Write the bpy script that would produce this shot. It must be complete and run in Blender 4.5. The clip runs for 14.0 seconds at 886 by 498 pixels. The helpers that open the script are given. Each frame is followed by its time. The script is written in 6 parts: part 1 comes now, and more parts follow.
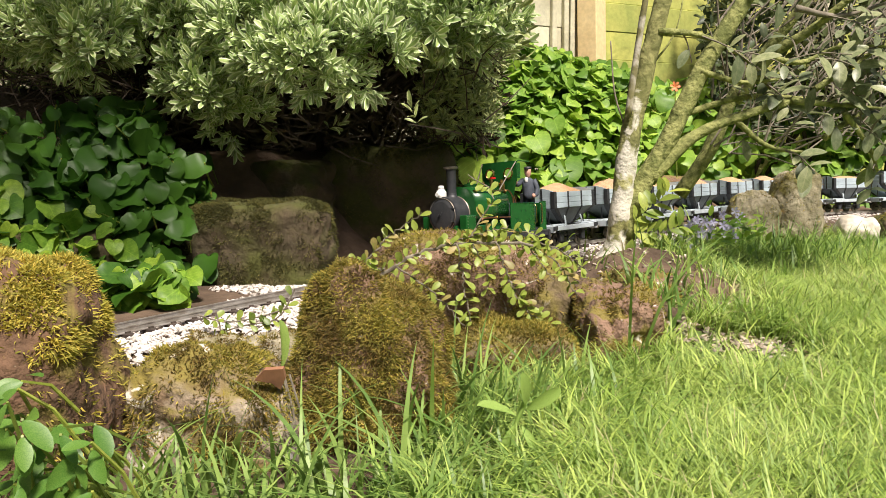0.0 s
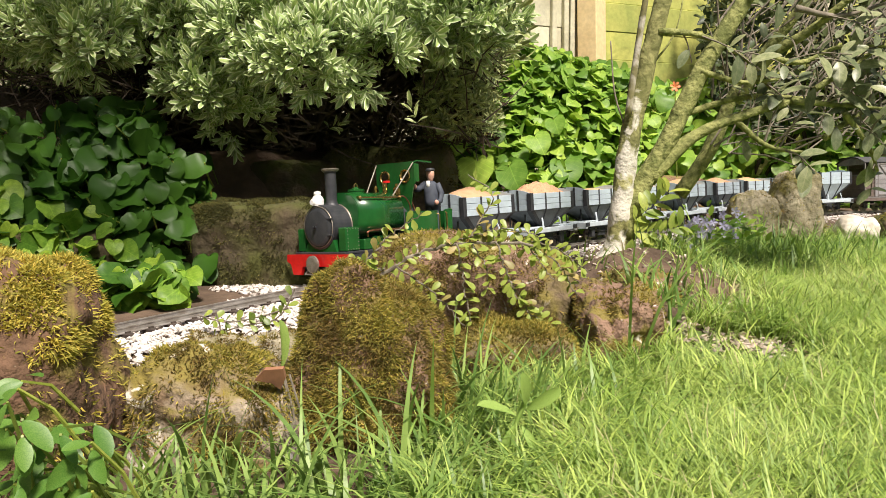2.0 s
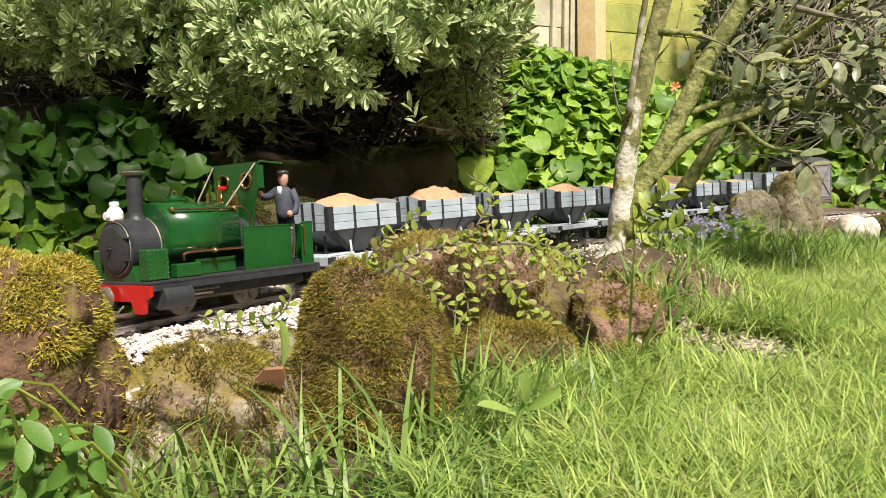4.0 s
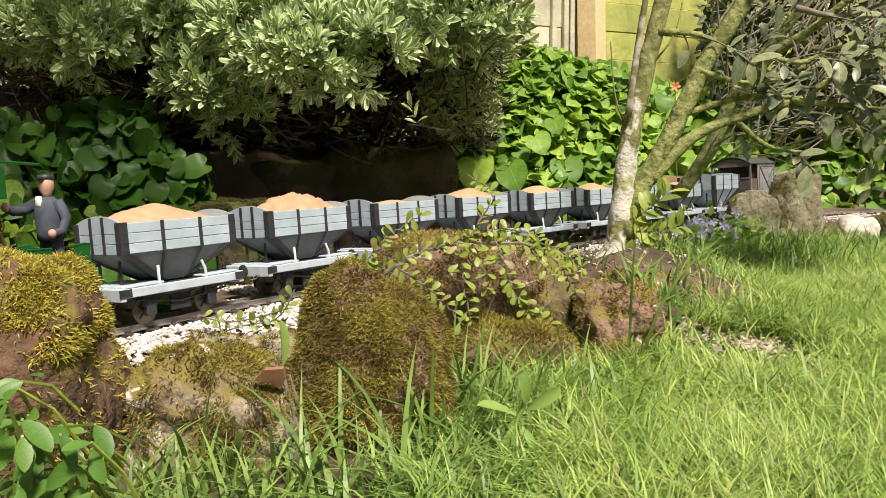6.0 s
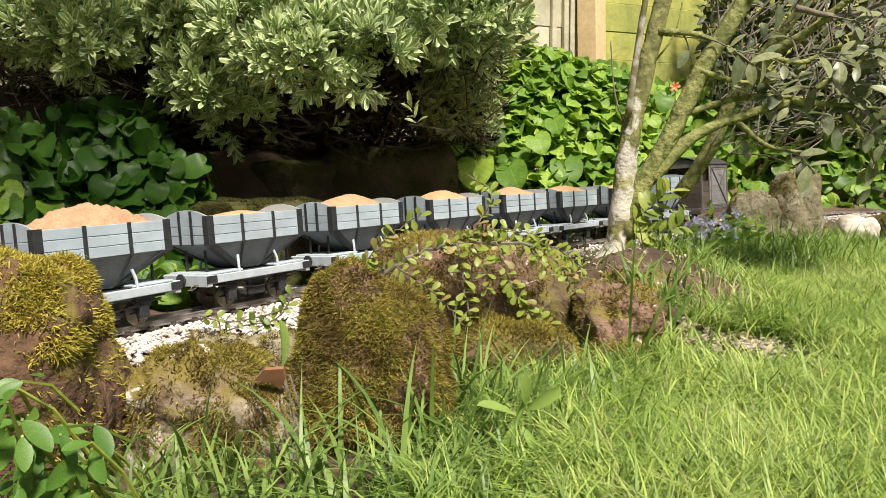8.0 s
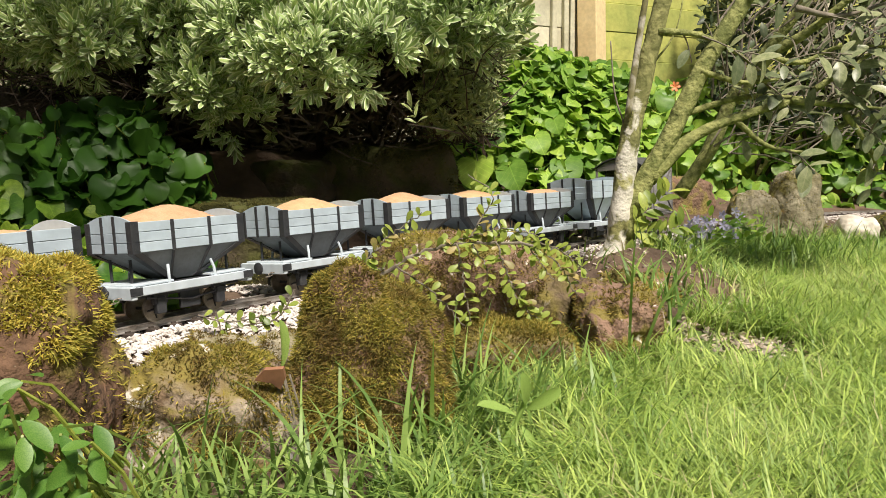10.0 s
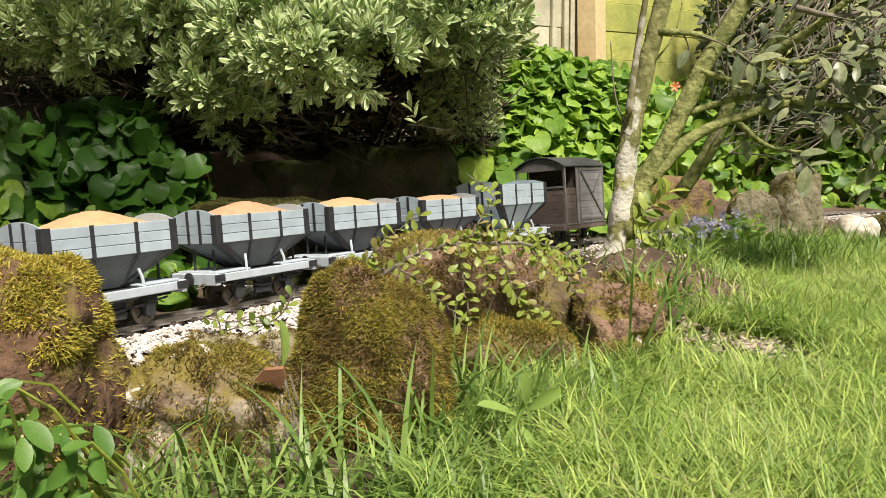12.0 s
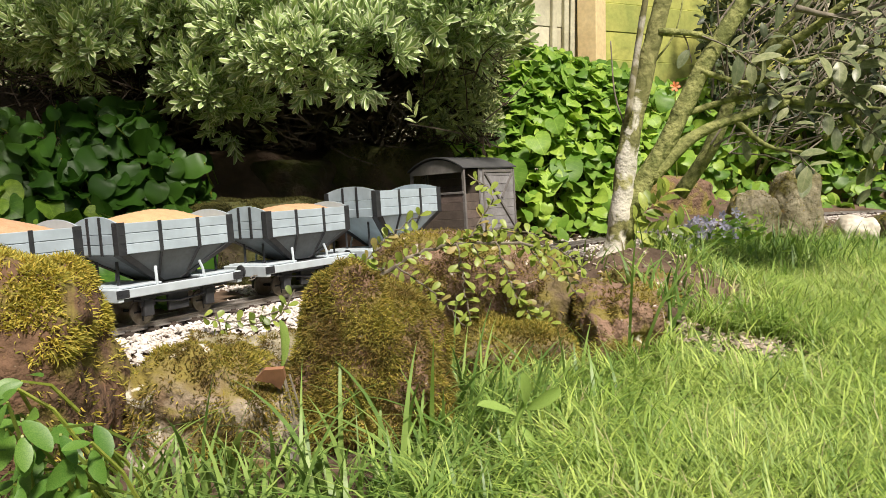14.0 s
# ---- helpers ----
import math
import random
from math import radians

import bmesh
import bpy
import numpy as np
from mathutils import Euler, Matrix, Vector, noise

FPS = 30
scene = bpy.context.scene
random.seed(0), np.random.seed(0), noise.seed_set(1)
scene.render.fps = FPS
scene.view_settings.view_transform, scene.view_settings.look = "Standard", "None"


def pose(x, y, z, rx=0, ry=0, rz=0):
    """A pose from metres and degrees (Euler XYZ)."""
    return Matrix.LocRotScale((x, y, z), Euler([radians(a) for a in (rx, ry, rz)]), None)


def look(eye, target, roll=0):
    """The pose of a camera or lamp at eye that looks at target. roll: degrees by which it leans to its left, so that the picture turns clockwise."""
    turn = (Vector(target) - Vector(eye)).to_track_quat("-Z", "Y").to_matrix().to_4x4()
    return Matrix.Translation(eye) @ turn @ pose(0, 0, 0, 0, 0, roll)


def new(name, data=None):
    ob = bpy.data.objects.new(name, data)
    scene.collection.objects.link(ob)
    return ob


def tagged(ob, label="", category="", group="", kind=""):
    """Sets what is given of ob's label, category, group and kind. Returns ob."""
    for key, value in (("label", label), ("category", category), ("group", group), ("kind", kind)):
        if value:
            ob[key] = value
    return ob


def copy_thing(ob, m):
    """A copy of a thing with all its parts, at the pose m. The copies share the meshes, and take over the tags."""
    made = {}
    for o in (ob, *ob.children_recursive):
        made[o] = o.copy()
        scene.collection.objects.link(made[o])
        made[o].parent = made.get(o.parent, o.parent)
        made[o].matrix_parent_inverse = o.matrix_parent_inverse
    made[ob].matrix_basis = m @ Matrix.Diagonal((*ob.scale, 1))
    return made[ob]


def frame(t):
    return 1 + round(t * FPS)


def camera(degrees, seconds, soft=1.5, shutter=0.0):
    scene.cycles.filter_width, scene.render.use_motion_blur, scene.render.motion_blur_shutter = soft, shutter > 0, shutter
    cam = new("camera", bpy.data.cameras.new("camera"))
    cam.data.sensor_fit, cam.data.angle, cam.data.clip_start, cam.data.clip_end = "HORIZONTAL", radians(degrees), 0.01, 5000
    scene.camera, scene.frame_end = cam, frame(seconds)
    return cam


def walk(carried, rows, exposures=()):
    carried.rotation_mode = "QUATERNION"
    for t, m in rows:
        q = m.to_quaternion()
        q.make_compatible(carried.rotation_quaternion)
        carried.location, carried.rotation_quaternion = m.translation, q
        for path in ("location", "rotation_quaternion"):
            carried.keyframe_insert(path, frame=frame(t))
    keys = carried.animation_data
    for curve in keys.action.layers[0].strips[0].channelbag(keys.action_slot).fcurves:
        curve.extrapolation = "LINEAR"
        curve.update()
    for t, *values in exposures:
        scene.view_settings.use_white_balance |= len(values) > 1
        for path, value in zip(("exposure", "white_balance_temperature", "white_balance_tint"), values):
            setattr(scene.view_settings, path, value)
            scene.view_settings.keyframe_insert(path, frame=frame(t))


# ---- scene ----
# ---------- camera ----------
EYE = (0.0, 0.0, 0.248)
cam = camera(62.2, 14.0, soft=0.7)
CAM_POSE = look(EYE, (0.0, math.cos(0.1154), 0.248 - math.sin(0.1154)), -0.51)
walk(cam, [(0.0, CAM_POSE), (14.0, CAM_POSE)],
     exposures=[(0.0, 0.35, 6750, 16), (3.0, 0.34, 6750, 16), (6.5, 0.19, 6750, 15), (14.0, 0.15, 6750, 14)])

# ---------- light ----------
world = bpy.data.worlds.new("world")
scene.world = world
world.use_nodes = True
SUN_EL, SUN_AZ = 56.0, 158.0      # azimuth clockwise from +y
sky = world.node_tree.nodes.new("ShaderNodeTexSky")
sky.sky_type = "NISHITA"
sky.sun_disc = False
sky.sun_elevation, sky.sun_rotation = radians(SUN_EL), radians(SUN_AZ)
sky.dust_density = 3.0
bg = world.node_tree.nodes["Background"]
world.node_tree.links.new(sky.outputs[0], bg.inputs[0])
bg.inputs[1].default_value = 0.056
sun = new("sun", bpy.data.lights.new("sun", "SUN"))
sun.data.energy, sun.data.angle, sun.data.color = 5.4, radians(9), (1.0, 0.95, 0.86)
sun.matrix_world = look((0, 0, 0), (-math.sin(radians(SUN_AZ)) * math.cos(radians(SUN_EL)),
                                    -math.cos(radians(SUN_AZ)) * math.cos(radians(SUN_EL)), -math.sin(radians(SUN_EL))))

# ---------- materials ----------
def mat(name, col, col2=None, scale=30.0, rough=0.6, metal=0.0, bump=0.0, bscale=None, island=0.0, obj=0.0,
        fine=None, spec=0.5, trans=0.0, stops=(0.35, 0.65), coat=0.0, dist=0.0, moss=None, specks=None, veins=0.0, margin=None):
    """Two-scale procedural surface: large patches col to col2, fine grain, relief, variation per island or object."""
    m = bpy.data.materials.new(name)
    m.use_nodes = True
    nt = m.node_tree
    N, Lk = nt.nodes, nt.links
    b = N["Principled BSDF"]
    tc = N.new("ShaderNodeTexCoord")
    src = tc.outputs["Object"]
    n1 = N.new("ShaderNodeTexNoise")
    n1.inputs["Scale"].default_value = scale
    n1.inputs["Detail"].default_value = 5.0
    n1.inputs["Distortion"].default_value = dist
    Lk.new(src, n1.inputs["Vector"])
    ramp = N.new("ShaderNodeValToRGB")
    ramp.color_ramp.elements[0].position, ramp.color_ramp.elements[1].position = stops
    ramp.color_ramp.elements[0].color = (*col, 1)
    ramp.color_ramp.elements[1].color = (*(col2 or tuple(c * 0.7 for c in col)), 1)
    Lk.new(n1.outputs["Fac"], ramp.inputs[0])
    out = ramp.outputs[0]

    def over(out, colour, nscale, lo, hi, up, rise=0.0):
        nm = N.new("ShaderNodeTexNoise")
        nm.inputs["Scale"].default_value, nm.inputs["Detail"].default_value, nm.inputs["Distortion"].default_value = nscale, 6.0, 0.8
        Lk.new(src, nm.inputs["Vector"])
        fac = nm.outputs["Fac"]
        if up:
            sx = N.new("ShaderNodeSeparateXYZ")
            Lk.new(N.new("ShaderNodeNewGeometry").outputs["Normal"], sx.inputs[0])
            ma = N.new("ShaderNodeMath")
            ma.operation = "MULTIPLY_ADD"
            ma.inputs[1].default_value = up
            Lk.new(sx.outputs[2], ma.inputs[0])
            Lk.new(fac, ma.inputs[2])
            fac = ma.outputs[0]
        if rise:                              # thins out with height
            sz = N.new("ShaderNodeSeparateXYZ")
            Lk.new(src, sz.inputs[0])
            mz = N.new("ShaderNodeMath")
            mz.operation = "MULTIPLY_ADD"
            mz.inputs[1].default_value = rise
            Lk.new(sz.outputs[2], mz.inputs[0])
            Lk.new(fac, mz.inputs[2])
            fac = mz.outputs[0]
        rr = N.new("ShaderNodeMapRange")
        rr.inputs["From Min"].default_value, rr.inputs["From Max"].default_value = lo, hi
        Lk.new(fac, rr.inputs["Value"])
        mixer = N.new("ShaderNodeMix")
        mixer.data_type = "RGBA"
        Lk.new(rr.outputs[0], mixer.inputs[0])
        Lk.new(out, mixer.inputs[6])
        mixer.inputs[7].default_value = (*colour, 1)
        return mixer.outputs[2]
    if veins:                                 # midrib and side veins of a leaf of unit length
        sp = N.new("ShaderNodeSeparateXYZ")
        Lk.new(src, sp.inputs[0])

        def op(kind, a, b=0.0):
            q = N.new("ShaderNodeMath")
            q.operation = kind
            for k, s in enumerate((a, b)):
                if isinstance(s, (int, float)):
                    q.inputs[k].default_value = s
                else:
                    Lk.new(s, q.inputs[k])
            return q.outputs[0]
        ax = op("ABSOLUTE", sp.outputs[0])
        rib = op("LESS_THAN", ax, 0.014)
        wav = op("SINE", op("SUBTRACT", op("MULTIPLY", sp.outputs[1], 34.0), op("MULTIPLY", ax, 30.0)))
        line = op("MULTIPLY", op("GREATER_THAN", wav, 0.93), 0.5)
        mv = N.new("ShaderNodeMix")
        mv.data_type = "RGBA"
        Lk.new(op("MULTIPLY", op("MAXIMUM", rib, line), veins), mv.inputs[0])
        Lk.new(out, mv.inputs[6])
        mv.inputs[7].default_value = (col[0] * 2.2, col[1] * 1.8, col[2] * 2.2, 1)
        out = mv.outputs[2]
    if margin:                                # pale edge of a leaf
        at = N.new("ShaderNodeAttribute")
        at.attribute_name = "edge"
        me_ = N.new("ShaderNodeMapRange")
        me_.inputs["From Min"].default_value, me_.inputs["From Max"].default_value = 0.45, 0.8
        Lk.new(at.outputs["Fac"], me_.inputs["Value"])
        mg = N.new("ShaderNodeMix")
        mg.data_type = "RGBA"
        Lk.new(me_.outputs[0], mg.inputs[0])
        Lk.new(out, mg.inputs[6])
        mg.inputs[7].default_value = (*margin, 1)
        out = mg.outputs[2]
    if moss:
        out = over(out, *moss)
    if specks:
        out = over(out, *specks)
    n2 = N.new("ShaderNodeTexNoise")
    n2.inputs["Scale"].default_value = fine or scale * 7
    n2.inputs["Detail"].default_value = 4.0
    Lk.new(src, n2.inputs["Vector"])
    hsv = N.new("ShaderNodeHueSaturation")
    mr = N.new("ShaderNodeMapRange")
    mr.inputs["To Min"].default_value, mr.inputs["To Max"].default_value = 0.75, 1.25
    Lk.new(n2.outputs["Fac"], mr.inputs["Value"])
    Lk.new(out, hsv.inputs["Color"])
    val = mr.outputs[0]
    if island or obj:
        src2 = N.new("ShaderNodeNewGeometry").outputs["Random Per Island"] if island else N.new("ShaderNodeObjectInfo").outputs["Random"]
        amt = island or obj
        mr2 = N.new("ShaderNodeMapRange")
        mr2.inputs["To Min"].default_value, mr2.inputs["To Max"].default_value = 1 - amt, 1 + amt
        Lk.new(src2, mr2.inputs["Value"])
        mul = N.new("ShaderNodeMath")
        mul.operation = "MULTIPLY"
        Lk.new(val, mul.inputs[0])
        Lk.new(mr2.outputs[0], mul.inputs[1])
        val = mul.outputs[0]
        mh = N.new("ShaderNodeMapRange")
        mh.inputs["To Min"].default_value, mh.inputs["To Max"].default_value = 0.5 + 0.05 * amt, 0.5 - 0.05 * amt
        Lk.new(src2, mh.inputs["Value"])
        Lk.new(mh.outputs[0], hsv.inputs["Hue"])
    Lk.new(val, hsv.inputs["Value"])
    Lk.new(hsv.outputs[0], b.inputs["Base Color"])
    b.inputs["Roughness"].default_value = rough
    b.inputs["Metallic"].default_value = metal
    b.inputs["Specular IOR Level"].default_value = spec
    b.inputs["Coat Weight"].default_value = coat
    if bump:
        bp = N.new("ShaderNodeBump")
        bp.inputs["Strength"].default_value = 1.0
        bp.inputs["Distance"].default_value = bump
        n3 = N.new("ShaderNodeTexNoise")
        n3.inputs["Scale"].default_value = bscale or scale * 3
        n3.inputs["Detail"].default_value = 6.0
        Lk.new(src, n3.inputs["Vector"])
        Lk.new(n3.outputs["Fac"], bp.inputs["Height"])
        Lk.new(bp.outputs[0], b.inputs["Normal"])
    if trans:
        tr = N.new("ShaderNodeBsdfTranslucent")
        mx = N.new("ShaderNodeMixShader")
        mx.inputs[0].default_value = trans
        Lk.new(hsv.outputs[0], tr.inputs["Color"])
        Lk.new(b.outputs[0], mx.inputs[1])
        Lk.new(tr.outputs[0], mx.inputs[2])
        Lk.new(mx.outputs[0], N["Material Output"].inputs["Surface"])
    return m


M = {}
M["soil"] = mat("soil", (0.075, 0.048, 0.03), (0.15, 0.10, 0.065), 14, 0.95, bump=0.004, bscale=90)
M["turf"] = mat("turf", (0.09, 0.15, 0.03), (0.16, 0.22, 0.05), 18, 0.9, bump=0.006, bscale=160)
M["grass"] = mat("grass_blade", (0.29, 0.44, 0.085), (0.46, 0.59, 0.17), 9, 0.5, island=0.42, trans=0.4, fine=40)
M["grass_dry"] = mat("grass_dry", (0.42, 0.40, 0.18), (0.5, 0.46, 0.25), 10, 0.7, island=0.3, trans=0.25)
M["grass_deep"] = mat("grass_deep", (0.15, 0.27, 0.05), (0.27, 0.40, 0.10), 12, 0.45, island=0.35, trans=0.3)
M["rock_red"] = mat("sandstone_red", (0.25, 0.155, 0.10), (0.13, 0.08, 0.045), 26, 0.95, bump=0.010, bscale=85, dist=0.6, moss=((0.23, 0.185, 0.045), 16, 0.48, 0.62, 0.06), specks=((0.5, 0.44, 0.33), 70, 0.70, 0.76, 0.0))
M["rock_pink"] = mat("sandstone_pink", (0.27, 0.17, 0.115), (0.17, 0.11, 0.07), 24, 0.95, bump=0.009, bscale=80, dist=0.8, moss=((0.20, 0.16, 0.04), 22, 0.54, 0.62, 0.08), specks=((0.68, 0.62, 0.54), 48, 0.63, 0.67, 0.0))
M["rock_umber"] = mat("sandstone_umber", (0.17, 0.095, 0.055), (0.10, 0.06, 0.035), 22, 0.97, bump=0.008, bscale=90, dist=0.8, moss=((0.19, 0.15, 0.04), 26, 0.52, 0.62, 0.05), specks=((0.42, 0.34, 0.24), 90, 0.70, 0.75, 0.0))
M["rock_brown"] = mat("sandstone_brown", (0.22, 0.16, 0.10), (0.13, 0.10, 0.06), 16, 0.95, bump=0.006, bscale=70, dist=0.6, moss=((0.20, 0.165, 0.04), 18, 0.42, 0.58, 0.10), specks=((0.48, 0.43, 0.33), 60, 0.68, 0.75, 0.0))
M["rock_crust"] = mat("sandstone_crusted", (0.36, 0.30, 0.22), (0.18, 0.12, 0.07), 20, 0.95, bump=0.007, bscale=80, dist=0.8, stops=(0.42, 0.56), moss=((0.21, 0.17, 0.04), 18, 0.50, 0.60, 0.08), specks=((0.72, 0.68, 0.58), 40, 0.60, 0.66, 0.0))
M["rock_grey"] = mat("stone_grey", (0.40, 0.36, 0.25), (0.19, 0.165, 0.095), 16, 0.95, bump=0.010, bscale=50, dist=1.0, moss=((0.17, 0.15, 0.04), 10, 0.50, 0.62, 0.0), specks=((0.40, 0.26, 0.08), 14, 0.62, 0.70, 0.0))
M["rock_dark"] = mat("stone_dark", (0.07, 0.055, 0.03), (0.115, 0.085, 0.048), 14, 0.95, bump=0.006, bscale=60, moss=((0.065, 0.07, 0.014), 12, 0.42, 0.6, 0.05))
M["rock_white"] = mat("stone_white", (0.75, 0.70, 0.6), (0.5, 0.45, 0.36), 30, 0.9, bump=0.002)
M["gravel"] = mat("gravel_white", (0.74, 0.70, 0.65), (0.54, 0.48, 0.42), 45, 0.85, island=0.25, bump=0.001, bscale=300)
M["gravel_dirty"] = mat("gravel_earthy", (0.60, 0.52, 0.44), (0.36, 0.27, 0.20), 40, 0.9, island=0.5, bump=0.001, bscale=300)
M["moss_gold"] = mat("moss_gold", (0.40, 0.35, 0.045), (0.54, 0.47, 0.09), 30, 0.8, island=0.45, trans=0.25)
M["moss_olive"] = mat("moss_olive", (0.16, 0.115, 0.025), (0.36, 0.32, 0.055), 24, 0.85, island=0.5, trans=0.25, stops=(0.40, 0.60))
M["steel"] = mat("rail_steel", (0.46, 0.44, 0.41), (0.30, 0.27, 0.23), 60, 0.45, 0.5, bump=0.0003, bscale=400)
M["sleeper"] = mat("sleeper_brown", (0.07, 0.05, 0.04), (0.11, 0.09, 0.07), 60, 0.8, obj=0.3, bump=0.0006, bscale=300)
M["grey_paint"] = mat("wagon_grey", (0.47, 0.565, 0.62), (0.42, 0.505, 0.56), 18, 0.5, obj=0.05, fine=60, bump=0.0001, bscale=300)
M["grey_light"] = mat("frame_grey", (0.56, 0.64, 0.68), (0.50, 0.57, 0.61), 18, 0.5, fine=60, bump=0.0001, bscale=300)
M["slate_paint"] = mat("chute_grey", (0.18, 0.205, 0.225), (0.14, 0.16, 0.175), 30, 0.55, bump=0.0003, bscale=400)
M["black_iron"] = mat("iron_black", (0.026, 0.029, 0.034), (0.045, 0.047, 0.05), 90, 0.5, bump=0.0002, bscale=500)
M["sand"] = mat("sand_load", (0.63, 0.38, 0.22), (0.56, 0.33, 0.18), 90, 0.95, bump=0.0012, bscale=700)
M["sand_pale"] = mat("sand_pale", (0.66, 0.42, 0.22), (0.60, 0.36, 0.19), 90, 0.95, bump=0.001, bscale=700)
M["sand_red"] = mat("sand_reddish", (0.66, 0.39, 0.23), (0.54, 0.30, 0.17), 70, 0.95, bump=0.003, bscale=250)
M["green_paint"] = mat("loco_green", (0.010, 0.10, 0.020), (0.008, 0.082, 0.016), 20, 0.25, coat=0.5)
M["red_paint"] = mat("beam_red", (0.62, 0.015, 0.012), (0.5, 0.012, 0.01), 40, 0.35, coat=0.3)
M["brass"] = mat("brass", (0.75, 0.52, 0.22), (0.6, 0.4, 0.15), 90, 0.25, 1.0)
M["copper"] = mat("copper", (0.72, 0.33, 0.2), (0.55, 0.24, 0.14), 90, 0.3, 1.0)
M["white"] = mat("white_enamel", (0.85, 0.85, 0.82), (0.78, 0.78, 0.75), 90, 0.35)
M["wheel_steel"] = mat("wheel_steel", (0.36, 0.33, 0.28), (0.2, 0.17, 0.13), 90, 0.45, 0.6)
M["van_wood"] = mat("van_boards", (0.30, 0.295, 0.30), (0.22, 0.21, 0.21), 40, 0.75, obj=0.12, bump=0.0005, bscale=300)
M["van_trim"] = mat("van_trim", (0.21, 0.195, 0.185), (0.15, 0.14, 0.13), 50, 0.7, bump=0.0003)
M["van_roof"] = mat("van_roof", (0.055, 0.058, 0.06), (0.08, 0.08, 0.08), 40, 0.7, bump=0.0004)
M["van_brown"] = mat("van_brown", (0.15, 0.115, 0.095), (0.11, 0.085, 0.07), 50, 0.8, obj=0.2, bump=0.0005)
M["overall"] = mat("figure_blue_grey", (0.075, 0.09, 0.115), (0.05, 0.06, 0.08), 90, 0.75)
M["skin"] = mat("figure_skin_paint", (0.62, 0.36, 0.27), (0.55, 0.3, 0.22), 90, 0.6)
M["bark"] = mat("bark_green", (0.13, 0.15, 0.04), (0.33, 0.34, 0.12), 44, 0.9, bump=0.005, bscale=120, dist=0.9, stops=(0.38, 0.62))
M["bark_trunk"] = mat("bark_trunk", (0.15, 0.155, 0.05), (0.34, 0.33, 0.13), 34, 0.9, bump=0.003, bscale=120, dist=0.9, stops=(0.38, 0.62), moss=((0.66, 0.63, 0.53), 20, 0.36, 0.42, 0.0, -0.62))
M["bark_pale"] = mat("bark_pale", (0.55, 0.51, 0.42), (0.22, 0.20, 0.09), 26, 0.85, bump=0.0015, bscale=120, dist=1.2, stops=(0.40, 0.52))
M["twig"] = mat("twig_grey", (0.25, 0.22, 0.17), (0.15, 0.125, 0.09), 90, 0.85)
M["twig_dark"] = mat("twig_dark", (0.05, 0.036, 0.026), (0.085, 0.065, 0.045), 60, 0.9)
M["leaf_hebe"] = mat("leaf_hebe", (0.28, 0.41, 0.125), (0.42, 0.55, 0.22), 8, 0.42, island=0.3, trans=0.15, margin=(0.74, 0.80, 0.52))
# Darker copy of leaf_hebe; shade inside the bush is put into its colour.
M["leaf_hebe_shaded"] = mat("leaf_hebe_darkened", (0.20, 0.27, 0.08), (0.30, 0.37, 0.13), 8, 0.5, island=0.4, trans=0.15, margin=(0.48, 0.53, 0.27))
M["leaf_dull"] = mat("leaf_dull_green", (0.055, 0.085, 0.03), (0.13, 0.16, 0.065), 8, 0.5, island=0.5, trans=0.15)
M["leaf_ivy"] = mat("leaf_mid_green", (0.20, 0.38, 0.045), (0.29, 0.47, 0.075), 4, 0.5, obj=0.4, trans=0.35, veins=0.6, fine=160, spec=0.4)
M["leaf_ivy_i"] = mat("leaf_mid_green_mass", (0.19, 0.36, 0.045), (0.29, 0.46, 0.075), 22, 0.45, island=0.45, trans=0.35, spec=0.4)
# Deeper green than leaf_ivy; part of the bush's shade is in this colour.
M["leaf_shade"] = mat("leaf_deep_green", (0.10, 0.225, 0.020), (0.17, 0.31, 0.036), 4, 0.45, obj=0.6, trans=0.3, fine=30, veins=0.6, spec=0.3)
M["leaf_pale"] = mat("leaf_grey_green", (0.15, 0.19, 0.085), (0.25, 0.28, 0.15), 4, 0.40, obj=0.45, trans=0.2, veins=0.4)
M["leaf_young"] = mat("leaf_young_green", (0.36, 0.44, 0.09), (0.24, 0.33, 0.055), 60, 0.4, island=0.4, trans=0.35)
M["leaf_bronze"] = mat("leaf_bronze", (0.36, 0.27, 0.10), (0.40, 0.35, 0.11), 60, 0.45, obj=0.3, trans=0.3)
M["leaf_weed"] = mat("leaf_weed", (0.09, 0.22, 0.032), (0.15, 0.29, 0.05), 30, 0.45, obj=0.2, trans=0.3)
M["leaf_strap"] = mat("leaf_strap", (0.36, 0.52, 0.13), (0.29, 0.44, 0.10), 40, 0.55, trans=0.35, spec=0.3)
# Near-black brown whose darkness stands for the shade low in the bush.
M["leaf_dark_fill"] = mat("leaf_dark_fill", (0.055, 0.042, 0.022), (0.10, 0.078, 0.04), 12, 0.9, island=0.4)
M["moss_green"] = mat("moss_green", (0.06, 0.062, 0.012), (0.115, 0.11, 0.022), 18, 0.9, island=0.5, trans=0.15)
M["leaf_litter"] = mat("leaf_litter", (0.30, 0.15, 0.07), (0.2, 0.12, 0.07), 60, 0.8)
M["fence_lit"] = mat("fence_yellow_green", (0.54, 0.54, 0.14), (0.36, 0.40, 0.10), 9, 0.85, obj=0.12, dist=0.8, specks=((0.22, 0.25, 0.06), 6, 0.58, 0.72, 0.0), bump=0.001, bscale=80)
M["fence_pale"] = mat("fence_weathered", (0.66, 0.63, 0.46), (0.52, 0.49, 0.34), 9, 0.9, obj=0.15, bump=0.001, bscale=80)
M["post_wood"] = mat("post_timber", (0.84, 0.67, 0.37), (0.76, 0.57, 0.29), 9, 0.8, bump=0.0008, bscale=60)
M["petal_blue"] = mat("petal_lilac", (0.50, 0.46, 0.72), (0.6, 0.58, 0.78), 80, 0.6, island=0.15, trans=0.3)
